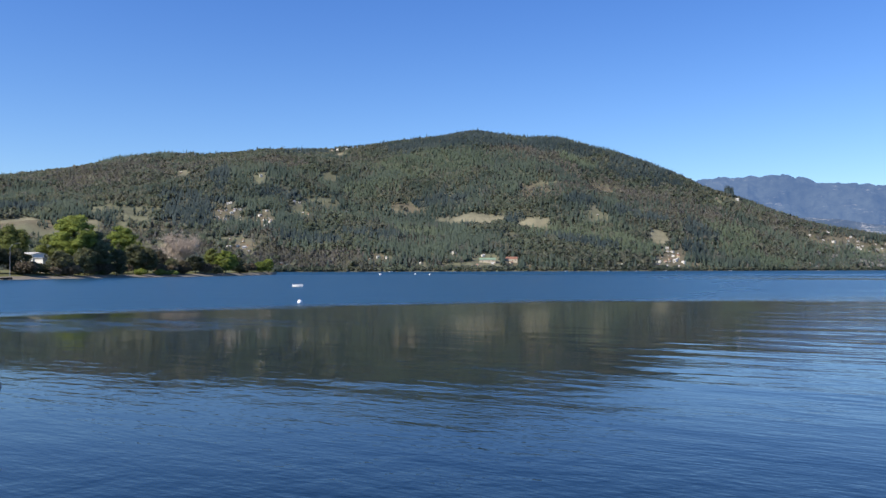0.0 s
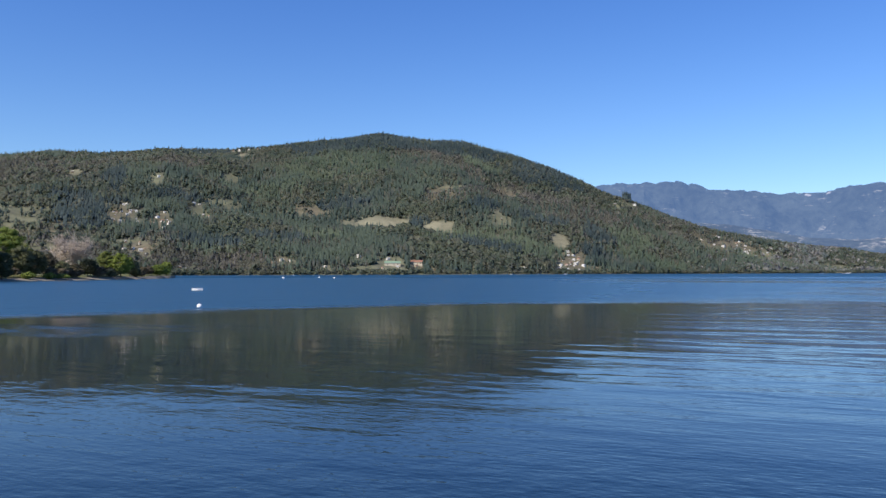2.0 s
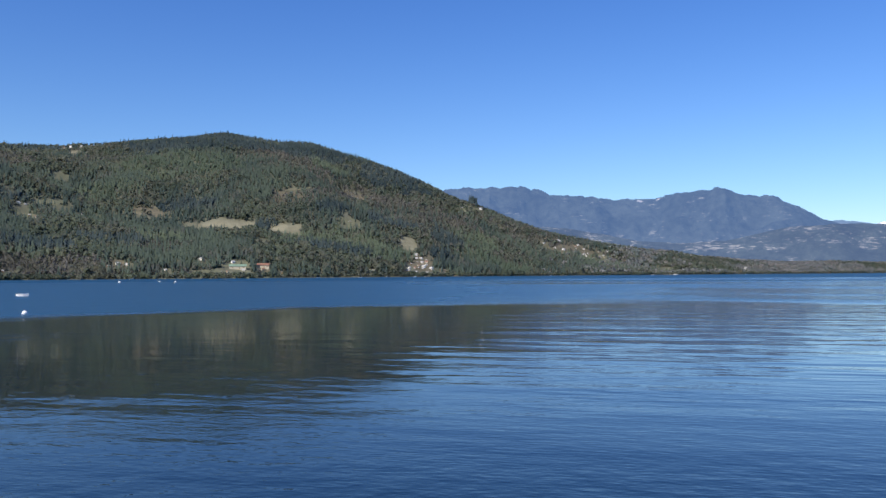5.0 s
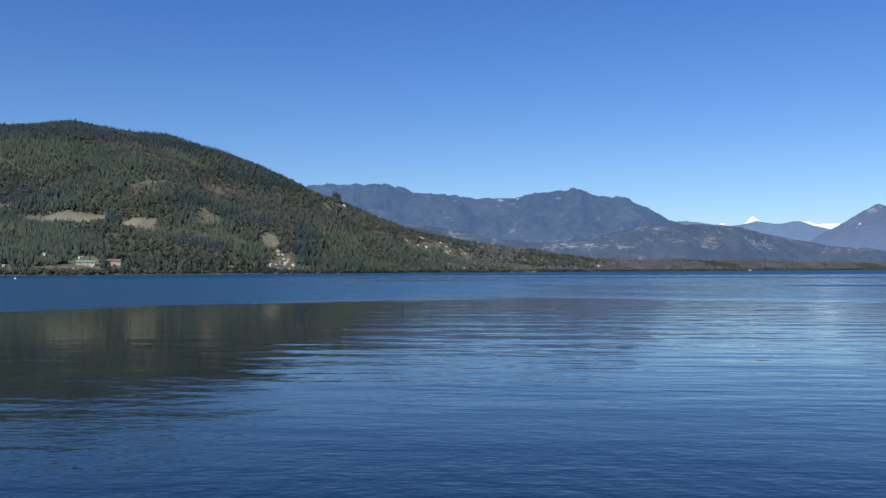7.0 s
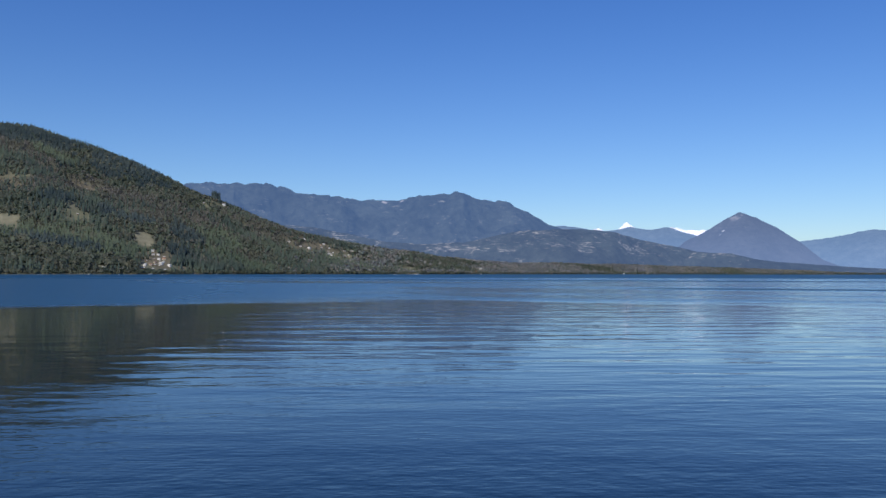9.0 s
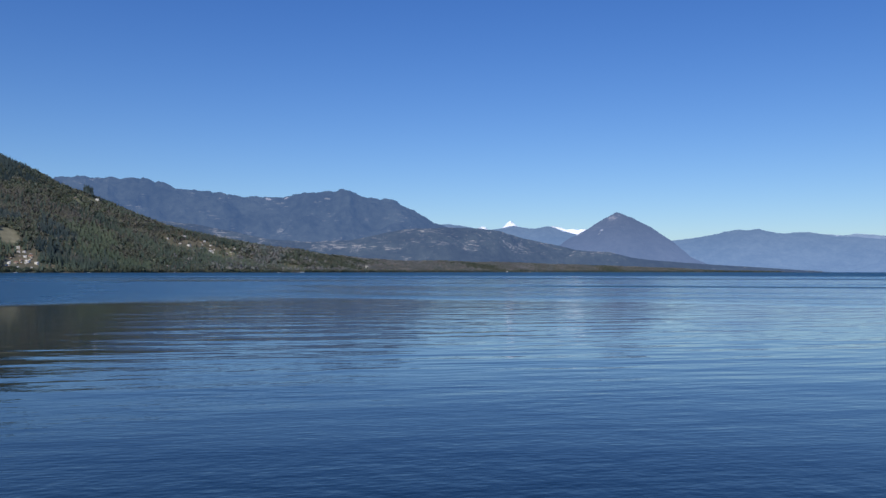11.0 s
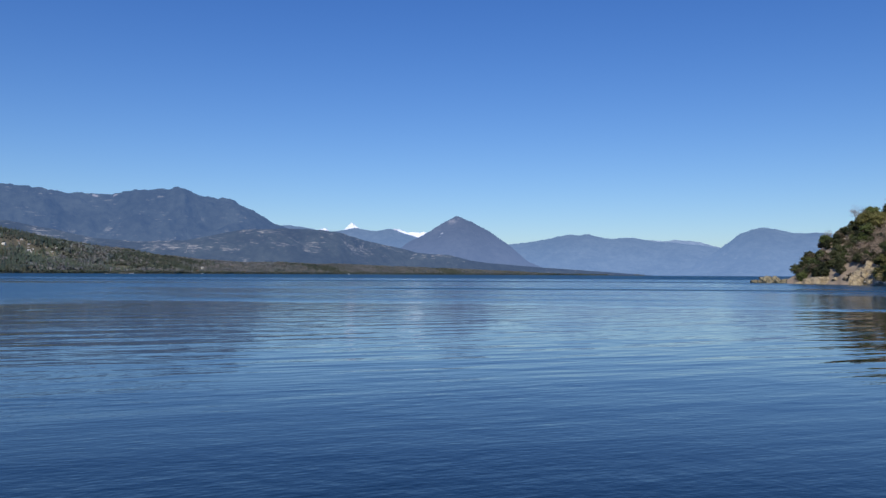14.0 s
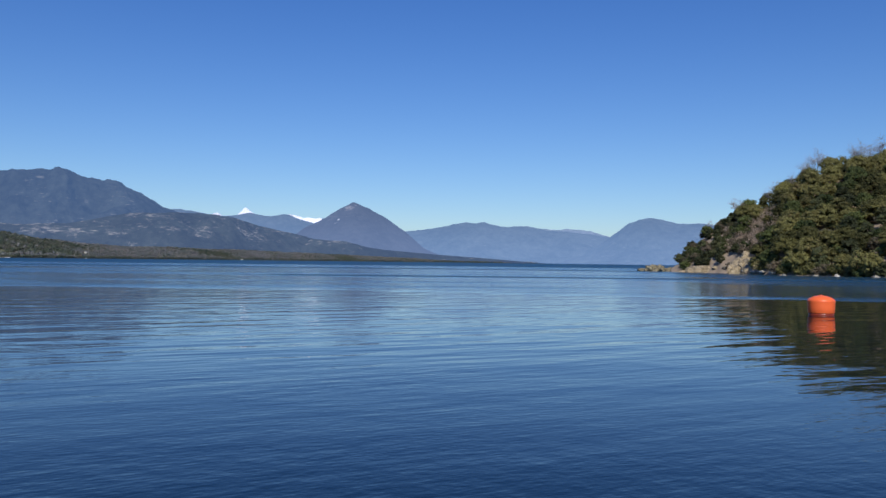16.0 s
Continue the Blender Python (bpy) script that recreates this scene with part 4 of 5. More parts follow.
scatter("leafless_trees", [leafless_shape() for _ in range(8)], x[g], y[g], z[g] - 0.5, 9.5 * size[g], 10.5 * size[g],
        WOODS_BARE, "brown leafless trees among the hill woods", "forest")

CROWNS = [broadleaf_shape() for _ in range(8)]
for g, name, material, label in ((is_far_green, "far_green_trees", WOODS_HAZED, "olive woods along the far lake shore, colour lightened for haze"),
                                 (is_far_brown, "far_brown_trees", WOODS_HAZED_BROWN, "greyish brown woods along the far lake shore, colour lightened for haze"),
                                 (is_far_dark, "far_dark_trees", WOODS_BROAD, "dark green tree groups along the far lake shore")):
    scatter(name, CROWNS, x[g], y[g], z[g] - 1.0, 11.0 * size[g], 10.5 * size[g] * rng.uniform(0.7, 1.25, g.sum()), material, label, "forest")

# a tall dark grove on the shoulder of the hill
az = rng.normal(18.95, 0.13, 46)
d = rng.normal(2195, 10, 46)
scatter("grove", PINES, plan_x(az, d), plan_y(az, d), hill_height(az, d) - 0.5, rng.uniform(20, 29, 46), rng.uniform(14, 19, 46), WOODS_DARK, "dark grove of tall trees on the hill's shoulder", "forest")

# single taller trees that break the hill's skyline
az = np.concatenate([rng.normal(c, w, k) for c, w, k in ((-22, 1.5, 14), (-18.2, 0.6, 10), (-15.5, 0.9, 16), (-12.8, 0.5, 12), (-10.0, 0.4, 8), (-4.2, 0.9, 18), (-1.0, 0.6, 10),
                                                         (2.0, 0.7, 10), (5.6, 0.8, 18), (8.3, 0.5, 16), (10.4, 0.6, 14), (13.2, 0.7, 12), (16.4, 0.6, 8))])
d = hill_rows(az)[1] + rng.uniform(-35, 4, len(az))
tall = rng.uniform(8, 17, len(az))
scatter("skyline_trees", PINES, plan_x(az, d), plan_y(az, d), hill_height(az, d) - 0.5, tall, tall * rng.uniform(0.5, 0.95, len(az)), WOODS_DARK, "scattered taller dark trees along the hill's ridge", "forest")

# bushes along the far water's edge
az = rng.uniform(-30, 64, 4200)
d = hill_rows(az)[0] + 14 * fbm(az * 0.6, az * 0 + 3, 5, 3) + rng.uniform(-5, 16, len(az))
z = hill_height(az, d)
ok = z > 0.02
az, d, z = az[ok], d[ok], z[ok]
tall = rng.uniform(3, 7.5, len(az))
scatter("shore_bushes", [broadleaf_shape() for _ in range(8)], plan_x(az, d), plan_y(az, d), z - 0.6, tall, tall * rng.uniform(1.0, 1.5, len(az)),
        WOODS_BROAD, "low green bushes along the far shore", "bushes")

# ---- trees that stand near enough to tell apart ----


def crown_mesh(name, lobes, leaves, leaf, material):
    """A crown of lobes (centre, radius, flatness), each a dark core wrapped in separate leaf sprays."""
    v_all, f_all, n = [], [], 0
    for c, r, flat in lobes:
        core = ICO_V * rng.uniform(0.45, 0.72, (12, 1)) * r * np.array([1, 1, flat]) + c
        v_all.append(core)
        f_all.append(ICO_F + n)
        n += 12
        k = max(10, int(leaves * r * r))
        way = rng.normal(0, 1, (k, 3))
        way[:, 2] = np.abs(way[:, 2]) * 1.1 - 0.35 * rng.uniform(0, 1.5, k)
        way /= np.linalg.norm(way, axis=1)[:, None]
        at = way * np.array([1, 1, flat]) * r * rng.uniform(0.6, 1.22, (k, 1)) + c
        nrm = way + rng.normal(0, 0.33, (k, 3))
        nrm /= np.linalg.norm(nrm, axis=1)[:, None]
        u = np.cross(nrm, rng.normal(0, 1, (k, 3)))
        u /= np.linalg.norm(u, axis=1)[:, None] + 1e-6
        w = np.cross(nrm, u)
        s = leaf * rng.uniform(0.6, 1.3, (k, 1))
        quad = np.stack([at - u * s, at - w * s * 0.6 + nrm * s * 0.15, at + u * s, at + w * s * 0.6 + nrm * s * 0.15], 1).reshape(-1, 3)
        i = n + np.arange(k)[:, None] * 4
        v_all.append(quad)
        f_all.append(np.concatenate([i + np.array([[0, 1, 2]]), i + np.array([[0, 2, 3]])]))
        n += 4 * k
    return mesh_of(name, np.concatenate(v_all), np.concatenate(f_all), material)


def leafy_tree(tall, wide, base, lobe, leaves, leaf, material, label, category="tree"):
    """A tree with a trunk, limbs that reach into the crown, and a lobed, uneven crown."""
    tree = tagged(new(category), label, category)
    middle = tall * (base + 1) / 2
    half = tall * (1 - base) / 2
    lobes, tips = [], []
    need = int(7 + 3.5 * (wide * wide * half * 2) / (lobe ** 3 * 30))
    for k in range(need):
        p = rng.normal(0, 1, 3)
        p /= np.linalg.norm(p)
        reach = rng.uniform(0.35, 1.0) ** 0.5
        taper = 1 - 0.25 * max(0.0, p[2] * reach)
        c = np.array([p[0] * reach * (wide / 2 - lobe * 0.7) * taper, p[1] * reach * (wide / 2 - lobe * 0.7) * taper, middle + p[2] * reach * (half - lobe * 0.6)])
        r = lobe * rng.uniform(0.6, 1.45)
        lobes.append((c, r, rng.uniform(0.6, 0.85)))
        tips.append(c)
    crown = new("crown", crown_mesh("crown", lobes, leaves, leaf, material))
    crown.parent = tree
    verts, faces = [], []
    fat = max(0.08, tall * 0.022)
    fork = Vector((rng.normal(0, 0.15), rng.normal(0, 0.15), tall * max(0.18, base * 0.9)))
    tube(verts, faces, (0, 0, -0.6), fork * 0.5, fat * 1.25, fat, 7)
    tube(verts, faces, fork * 0.5, fork, fat, fat * 0.8, 7)
    for c in tips[::max(1, need // 9)]:
        mid = fork.lerp(Vector(c), 0.5) + Vector((0, 0, 0.06 * tall))
        tube(verts, faces, fork, mid, fat * 0.55, fat * 0.3)
        tube(verts, faces, mid, c, fat * 0.3, fat * 0.08)
    trunk = new("trunk", mesh_of("trunk", verts, faces, BARK))
    trunk.parent = tree
    return tree


def bare_tree(tall, wide, twigs, material, label, fat=0.02, low=0.22, fine=0.03, limbs=7, bark=None):
    """A leafless tree: a forked trunk with limbs, and a crown of fine branching twigs."""
    tree = tagged(new("tree"), label, "tree")
    wood_v, wood_f, twig_v, twig_f = [], [], [], []
    fork = Vector((rng.normal(0, 0.02) * tall, rng.normal(0, 0.02) * tall, tall * low))
    r = tall * fat
    tube(wood_v, wood_f, (0, 0, -0.6), fork, r * 1.2, r * 0.8, 6)
    for k in range(limbs):
        t = 6.28 * k / limbs + rng.uniform(-0.3, 0.3)
        out = rng.uniform(0.55, 1.0) if k else 0.1
        tip = Vector((math.cos(t) * wide * 0.46 * out, math.sin(t) * wide * 0.46 * out, tall * (0.95 - 0.45 * out ** 2 * rng.uniform(0.5, 1.1))))
        mid = fork.lerp(tip, 0.5) + Vector((0, 0, rng.uniform(-0.02, 0.06) * tall))
        tube(wood_v, wood_f, fork, mid, r * 0.5, r * 0.28)
        tube(wood_v, wood_f, mid, tip, r * 0.28, r * 0.07)
        for j in range(twigs):
            a = fork.lerp(mid, rng.uniform(0.5, 1)) if rng.uniform() < 0.35 else mid.lerp(tip, rng.uniform(0, 1))
            way = Vector((rng.normal(0, 1), rng.normal(0, 1), rng.normal(0.45, 0.7))).normalized()
            b = a + way * tall * rng.uniform(0.06, 0.16)
            tube(twig_v, twig_f, a, b, r * 0.10 + fine, r * 0.05 + fine, 3)
            for _ in range(2):
                c = b + (way + Vector((rng.normal(0, 0.6), rng.normal(0, 0.6), rng.normal(0.1, 0.5)))) * tall * rng.uniform(0.04, 0.09)
                tube(twig_v, twig_f, a.lerp(b, rng.uniform(0.4, 1)), c, r * 0.055 + fine * 0.8, r * 0.03 + fine * 0.5, 3)
    trunk = new("trunk", mesh_of("trunk", wood_v, wood_f, bark or BARK))
    trunk.parent = tree
    crown = new("crown", mesh_of("crown", twig_v, twig_f, material))
    crown.parent = tree
    return tree


def stand_at(ob, az, d, height, turn=0.0, scale=1.0, sink=0.0):
    m = pose(float(plan_x(az, d)), float(plan_y(az, d)), float(height(np.array([az]), np.array([d]))[0]) - sink, 0, 0, turn)
    ob.matrix_basis = m @ Matrix.Scale(scale, 4)
    return ob


def put_copy(ob, az, d, height, turn, scale, sink=0.0):
    m = pose(float(plan_x(az, d)), float(plan_y(az, d)), float(height(np.array([az]), np.array([d]))[0]) - sink, 0, 0, turn)
    return copy_thing(ob, m @ Matrix.Diagonal((scale[0] / ob.scale[0], scale[0] / ob.scale[0], scale[1] / ob.scale[2], 1)))


# the spit: bearing, metres inland, height, width, where the crown begins
TALL_TREES = [(-23.8, 26, 19.2, 15.0, 0.2), (-21.0, 40, 17.5, 12.0, 0.25)]
ROUND_TREE = [(-14.6, 12, 10.0, 11.5, 0.08)]
GREEN_TREES = [(-15.4, 22, 10.5, 8.0, 0.12), (-25.2, 62, 13.0, 9.0, 0.2), (-27.3, 48, 15.5, 11.0, 0.2), (-20.2, 46, 12.0, 9.0, 0.15)]
DARK_TREES = [(-28.4, 26, 8.5, 9.0, 0.05), (-27.0, 22, 7.0, 8.0, 0.05), (-26.3, 22, 3.2, 7.0, 0.02), (-25.5, 18, 3.0, 7.0, 0.02), (-24.6, 15, 7.5, 8.0, 0.04), (-22.4, 14, 14.5, 9.5, 0.08),
    (-23.2, 12, 9.0, 8.0, 0.05), (-21.3, 7, 10.5, 6.5, 0.02), (-20.3, 18, 10.5, 9.0, 0.05), (-19.5, 16, 9.5, 8.5, 0.05), (-18.1, 15, 6.0, 7.0, 0.02), (-16.5, 15, 7.5, 7.0, 0.05),
    (-13.9, 15, 7.5, 7.5, 0.05), (-30.0, 26, 13.0, 10.0, 0.05), (-31.8, 30, 15.0, 12.0, 0.08)]
DULL_BUSHES = [(-18.8, 22, 8.0, 8.0, 0.05), (-17.2, 10, 5.5, 6.0, 0.02), (-15.9, 12, 4.5, 6.0, 0.02), (-12.9, 22, 4.0, 6.0, 0.02), (-13.3, 14, 4.2, 5.0, 0.02), (-24.1, 10, 4.0, 7.0, 0.02),
    (-22.0, 9, 4.5, 6.0, 0.02), (-26.6, 12, 4.0, 7.0, 0.02)]
WILLOWS = [(-12.3, 18, 5.2, 9.0, 0.02), (-11.8, 14, 7.8, 5.8, 0.03), (-18.7, 6, 2.2, 5.0, 0.0), (-18.0, 5, 2.0, 6.5, 0.0), (-19.9, 7, 2.4, 5.0, 0.0)]
for material, label, rows in ((LEAF_YELLOW, "tall spring-green tree with a full crown on the spit", TALL_TREES),
                              (LEAF_YELLOW, "rounded yellow-green tree near the beach", ROUND_TREE),
                              (LEAF_MID, "rounded green tree near the beach", GREEN_TREES),
                              (LEAF_SHORE, "dark evergreen tree on the spit", DARK_TREES),
                              (LEAF_DULL, "dull brownish bush under the trees", DULL_BUSHES),
                              (LEAF_YELLOW, "low yellow-green willow bush by the water", WILLOWS)):
    for b, inland, tall, wide, low in rows:
        lobe = max(0.5, min(1.35, tall * 0.085))
        tree = leafy_tree(tall, wide, low, lobe, 80 if tall < 12 else 72, 0.21 if tall < 12 else 0.25, material, label, "tree" if tall > 5 else "bush")
        stand_at(tree, b, float(np.interp(b, SPIT[:, 0], SPIT[:, 1])) + inland, spit_height, rng.uniform(0, 360))
under = np.random.default_rng(5)
BUSHES = [leafy_tree(3.4, 4.6, 0.0, 0.55, 80, 0.19, m, w, "bush") for m, w in (
    (LEAF_SHORE, "dark low bush under the spit's trees"), (LEAF_DULL, "brownish low bush under the spit's trees"), (LEAF_GREEN, "green low bush on the spit"))]
for k in range(42):
    b = float(under.uniform(-30, -12.2))
    deep = float(np.interp(b, SPIT[:, 0], SPIT[:, 1])) + float(under.uniform(9, 24))
    s = float(under.uniform(0.6, 1.25))
    if k < 3:
        tagged(stand_at(BUSHES[k], b, deep, spit_height, 0, s), "", "", "bushes on the spit")
    else:
        put_copy(BUSHES[int(under.choice(3, p=[0.5, 0.35, 0.15]))], b, deep, spit_height, float(under.uniform(0, 360)), (s, s * float(under.uniform(0.8, 1.2))))
stand_at(bare_tree(16.5, 20.5, 80, TWIG, "large leafless tree with a pinkish brown round crown", 0.017, 0.22, 0.03, 16, BARK_PALE), -17.45, 332 + 20, spit_height)

# the headland
rng = np.random.default_rng(31)
KINDS = []
for material, label, tall, wide, lobe in ((LEAF_OLIVE, "olive green broadleaf tree on the steep headland", 7.5, 7.2, 0.9), (LEAF_OLIVE, "olive green broadleaf tree on the steep headland", 6.5, 6.4, 0.8),
                                          (LEAF_OLIVE, "spreading olive green tree on the steep headland", 6.0, 7.6, 0.92), (LEAF_GREEN, "green broadleaf tree on the steep headland", 7.0, 6.0, 0.8),
                                          (LEAF_GREEN, "green broadleaf tree on the steep headland", 5.6, 5.6, 0.72), (LEAF_DARK, "dark evergreen tree on the headland", 6.4, 5.2, 0.72),
                                          (LEAF_DARK, "dark evergreen tree on the headland", 5.0, 5.4, 0.72), (LEAF_DULL, "dull brown-green shrub on the headland slope", 3.6, 4.2, 0.58)):
    KINDS.append(leafy_tree(tall, wide, 0.12, lobe, 62, 0.2, material, label))
SHRUBS = [leafy_tree(3.0, 3.6, 0.0, 0.52, 64, 0.18, m, w, "shrub") for m, w in (
    (LEAF_DULL, "dull brown-green shrub on the headland slope"), (LEAF_DARK, "dark green shrub on the headland"), (LEAF_GREEN, "green shrub above the water"),
    (LEAF_OLIVE, "olive green shrub above the water"))]
KINDS = KINDS + SHRUBS
spots = [[] for _ in KINDS]


def in_gully(b, inland):
    """A bare earthy gully that climbs aslant from the rock outcrop."""
    return 10 < inland < 44 and abs(b - 79.75 - inland * 0.043) < 0.27


for row, d_in in enumerate(np.concatenate([[1.2], np.arange(4.5, 90, 5.0)])):
    b = 75.9 + (row % 2) * 0.5
    while b < 93:
        here = b + rng.uniform(-0.3, 0.3)
        deep = float(np.interp(here, HEAD[:, 0], HEAD[:, 1])) + d_in + rng.uniform(-1.4, 1.4)
        crest = float(np.interp(here, HEAD[:, 0], HEAD[:, 2]))
        step = 0.66 if b < 79.4 else 1.22 if b < 90 else 2.8
        b += step * rng.uniform(0.85, 1.15)
        if deep > crest + 9 or (here < 77 and deep > crest + 10):
            continue
        scrub = 79.4 < here < 81.6 and d_in > 8 and deep < crest - 6
        rock = 79.0 < here < 80.5 and d_in < 9
        if rock or in_gully(here, d_in):
            continue
        if scrub and rng.uniform() < 0.3:
            continue
        if scrub:
            k = 7 if rng.uniform() < 0.85 else 4
        elif here < 79.6:
            k = int(rng.choice([5, 6, 4, 7], p=[0.36, 0.32, 0.08, 0.24]))
        else:
            k = int(rng.choice([0, 1, 2, 3, 4, 5, 6, 7], p=[0.27, 0.23, 0.2, 0.08, 0.08, 0.05, 0.04, 0.05]))
        size = rng.uniform(0.78, 1.12) * (0.66 if here < 79.6 else 0.9 if here > 80.5 and deep > crest - 9 else 1.0)
        spots[k].append((here, deep, rng.uniform(0, 360), (size, size * rng.uniform(0.9, 1.15))))
low_edge = np.arange(80.5, 90, 0.40)
for b in low_edge:
    k = int(rng.choice([11, 10, 9, 8], p=[0.4, 0.25, 0.2, 0.15]))
    s = rng.uniform(0.8, 1.3)
    spots[k].append((b, float(np.interp(b, HEAD[:, 0], HEAD[:, 1])) + rng.uniform(-0.6, 1.2), rng.uniform(0, 360), (s, s)))
for b in np.arange(77.6, 89.5, 0.3):
    s = rng.uniform(0.7, 1.15)
    spots[int(rng.choice([8, 9, 10, 11]))].append((b, float(np.interp(b, HEAD[:, 0], HEAD[:, 2])) + rng.uniform(-3, 3), rng.uniform(0, 360), (s, s)))
for _ in range(100):
    b, s = rng.uniform(81.2, 89), rng.uniform(0.8, 1.3)
    spots[int(rng.choice([8, 9, 10, 11]))].append((b, float(np.interp(b, HEAD[:, 0], HEAD[:, 1])) + rng.uniform(6, 62), rng.uniform(0, 360), (s, s)))
for b in np.arange(78.5, 81.4, 0.34):
    for inland in np.arange(10.0, 36, 3.4):
        k = int(rng.choice([10, 9, 8], p=[0.12, 0.2, 0.68]))
        s = rng.uniform(0.5, 0.95)
        if in_gully(b, inland) and rng.uniform() < 0.85:
            continue
        spots[k].append((b + rng.uniform(-0.15, 0.15), float(np.interp(b, HEAD[:, 0], HEAD[:, 1])) + inland + rng.uniform(-1, 1), rng.uniform(0, 360), (s, s)))
for b in np.arange(80.8, 81.8, 0.2):
    for inland in (4.2, 7.0):
        s = rng.uniform(0.6, 1.0)
        spots[int(rng.choice([8, 10, 11]))].append((b + rng.uniform(-0.08, 0.08), float(np.interp(b, HEAD[:, 0], HEAD[:, 1])) + inland + rng.uniform(-1, 1), rng.uniform(0, 360), (s, s)))
for b in np.arange(75.9, 78.3, 0.17):
    for inland in (4.6, 7.5, 10.5):
        k = int(rng.choice([10, 9, 8], p=[0.2, 0.6, 0.2]))
        s = rng.uniform(0.6, 1.1)
        spots[k].append((b + rng.uniform(-0.08, 0.08), float(np.interp(b, HEAD[:, 0], HEAD[:, 1])) + inland + rng.uniform(-1, 1), rng.uniform(0, 360), (s, s)))
for tree, rows in zip(KINDS, spots):
    tagged(tree, "", "", "headland trees" if tree.name.startswith("tree") else "headland shrubs")
    for b, deep, turn, size in rows[1:]:
        put_copy(tree, b, deep, head_height, turn, size, 0.5)
    b, deep, turn, size = rows[0]
    stand_at(tree, b, deep, head_height, turn, size[0], 0.5)
brush = [bare_tree(2.6, 3.0, 16, TWIG_BROWN, "brown leafless brush in the headland's gully", 0.012, 0.1, 0.016, 7) for _ in range(2)]
for k in range(64):
    inland = float(rng.uniform(7, 44))
    b = 79.75 + inland * 0.043 + float(rng.normal(-0.25, 0.75))
    s = float(rng.uniform(0.5, 1.1)) * (1.35 if inland > 30 else 1.0)
    deep = float(np.interp(b, HEAD[:, 0], HEAD[:, 1])) + inland
    if k < 2:
        tagged(stand_at(brush[k], b, deep, head_height, 0, s), "", "shrub", "gully brush").name = "shrub"
    else:
        put_copy(brush[k % 2], b, deep, head_height, float(rng.uniform(0, 360)), (s, s))
bare_kinds = [bare_tree(7.0, 4.0, 24, TWIG_GREY, "thin leafless tree on the headland's skyline", 0.010, 0.42, 0.008, 6) for _ in range(3)]
SKYLINE = [(79.15, 4, 7.9), (79.5, 2, 6.6), (81.2, 3, 7.9), (81.6, 5, 8.4), (82.6, 2, 7.0), (83.3, 4, 9.7), (83.6, 6, 9.2), (84.1, 4, 10.6), (84.4, 7, 9.2),
           (86.1, 4, 9.2), (86.5, 3, 9.7), (87.0, 5, 9.2), (87.5, 4, 10.1), (77.6, 2, 4.9)]
for k, (b, past, tall) in enumerate(SKYLINE):
    deep = float(np.interp(b, HEAD[:, 0], HEAD[:, 2])) + past
    s = tall / 7.0
    if k < 3:
        tagged(stand_at(bare_kinds[k], b, deep, head_height, 40 * k, s), "", "", "skyline trees")
    else:
        put_copy(bare_kinds[k % 3], b, deep, head_height, float(rng.uniform(0, 360)), (s, s))


# ---- rocks ----
def boulder(name, size, material, label, seed, points=44):
    """An angular, broken rock: the hull of scattered points, cut finer and roughened."""
    local = random.Random(seed)
    bm = bmesh.new()
    for _ in range(points):
        p = Vector((local.gauss(0, 1), local.gauss(0, 1), local.gauss(0, 1))).normalized() * local.uniform(0.75, 1.1)
        bm.verts.new((p.x * size[0], p.y * size[1], p.z * size[2]))
    got = bmesh.ops.convex_hull(bm, input=bm.verts[:])
    bmesh.ops.delete(bm, geom=[g for g in got["geom_interior"] if isinstance(g, bmesh.types.BMVert)], context="VERTS")
    bmesh.ops.subdivide_edges(bm, edges=bm.edges[:], cuts=2, use_grid_fill=True)
    for v in bm.verts:
        p = v.co + Vector((seed * 3.1, seed * 1.7, seed))
        v.co += v.co.normalized() * (0.26 * min(size) * noise.fractal(p * 0.9, 0.8, 2.0, 4)) - Vector((0, 0, 0.08 * size[2] * abs(noise.noise(Vector((0, 0, p.z * 2.2))))))
    me = bpy.data.meshes.new(name)
    bm.to_mesh(me)
    bm.free()
    me.materials.append(material)
    return tagged(new(name, me), label, "rock", "shore rocks")


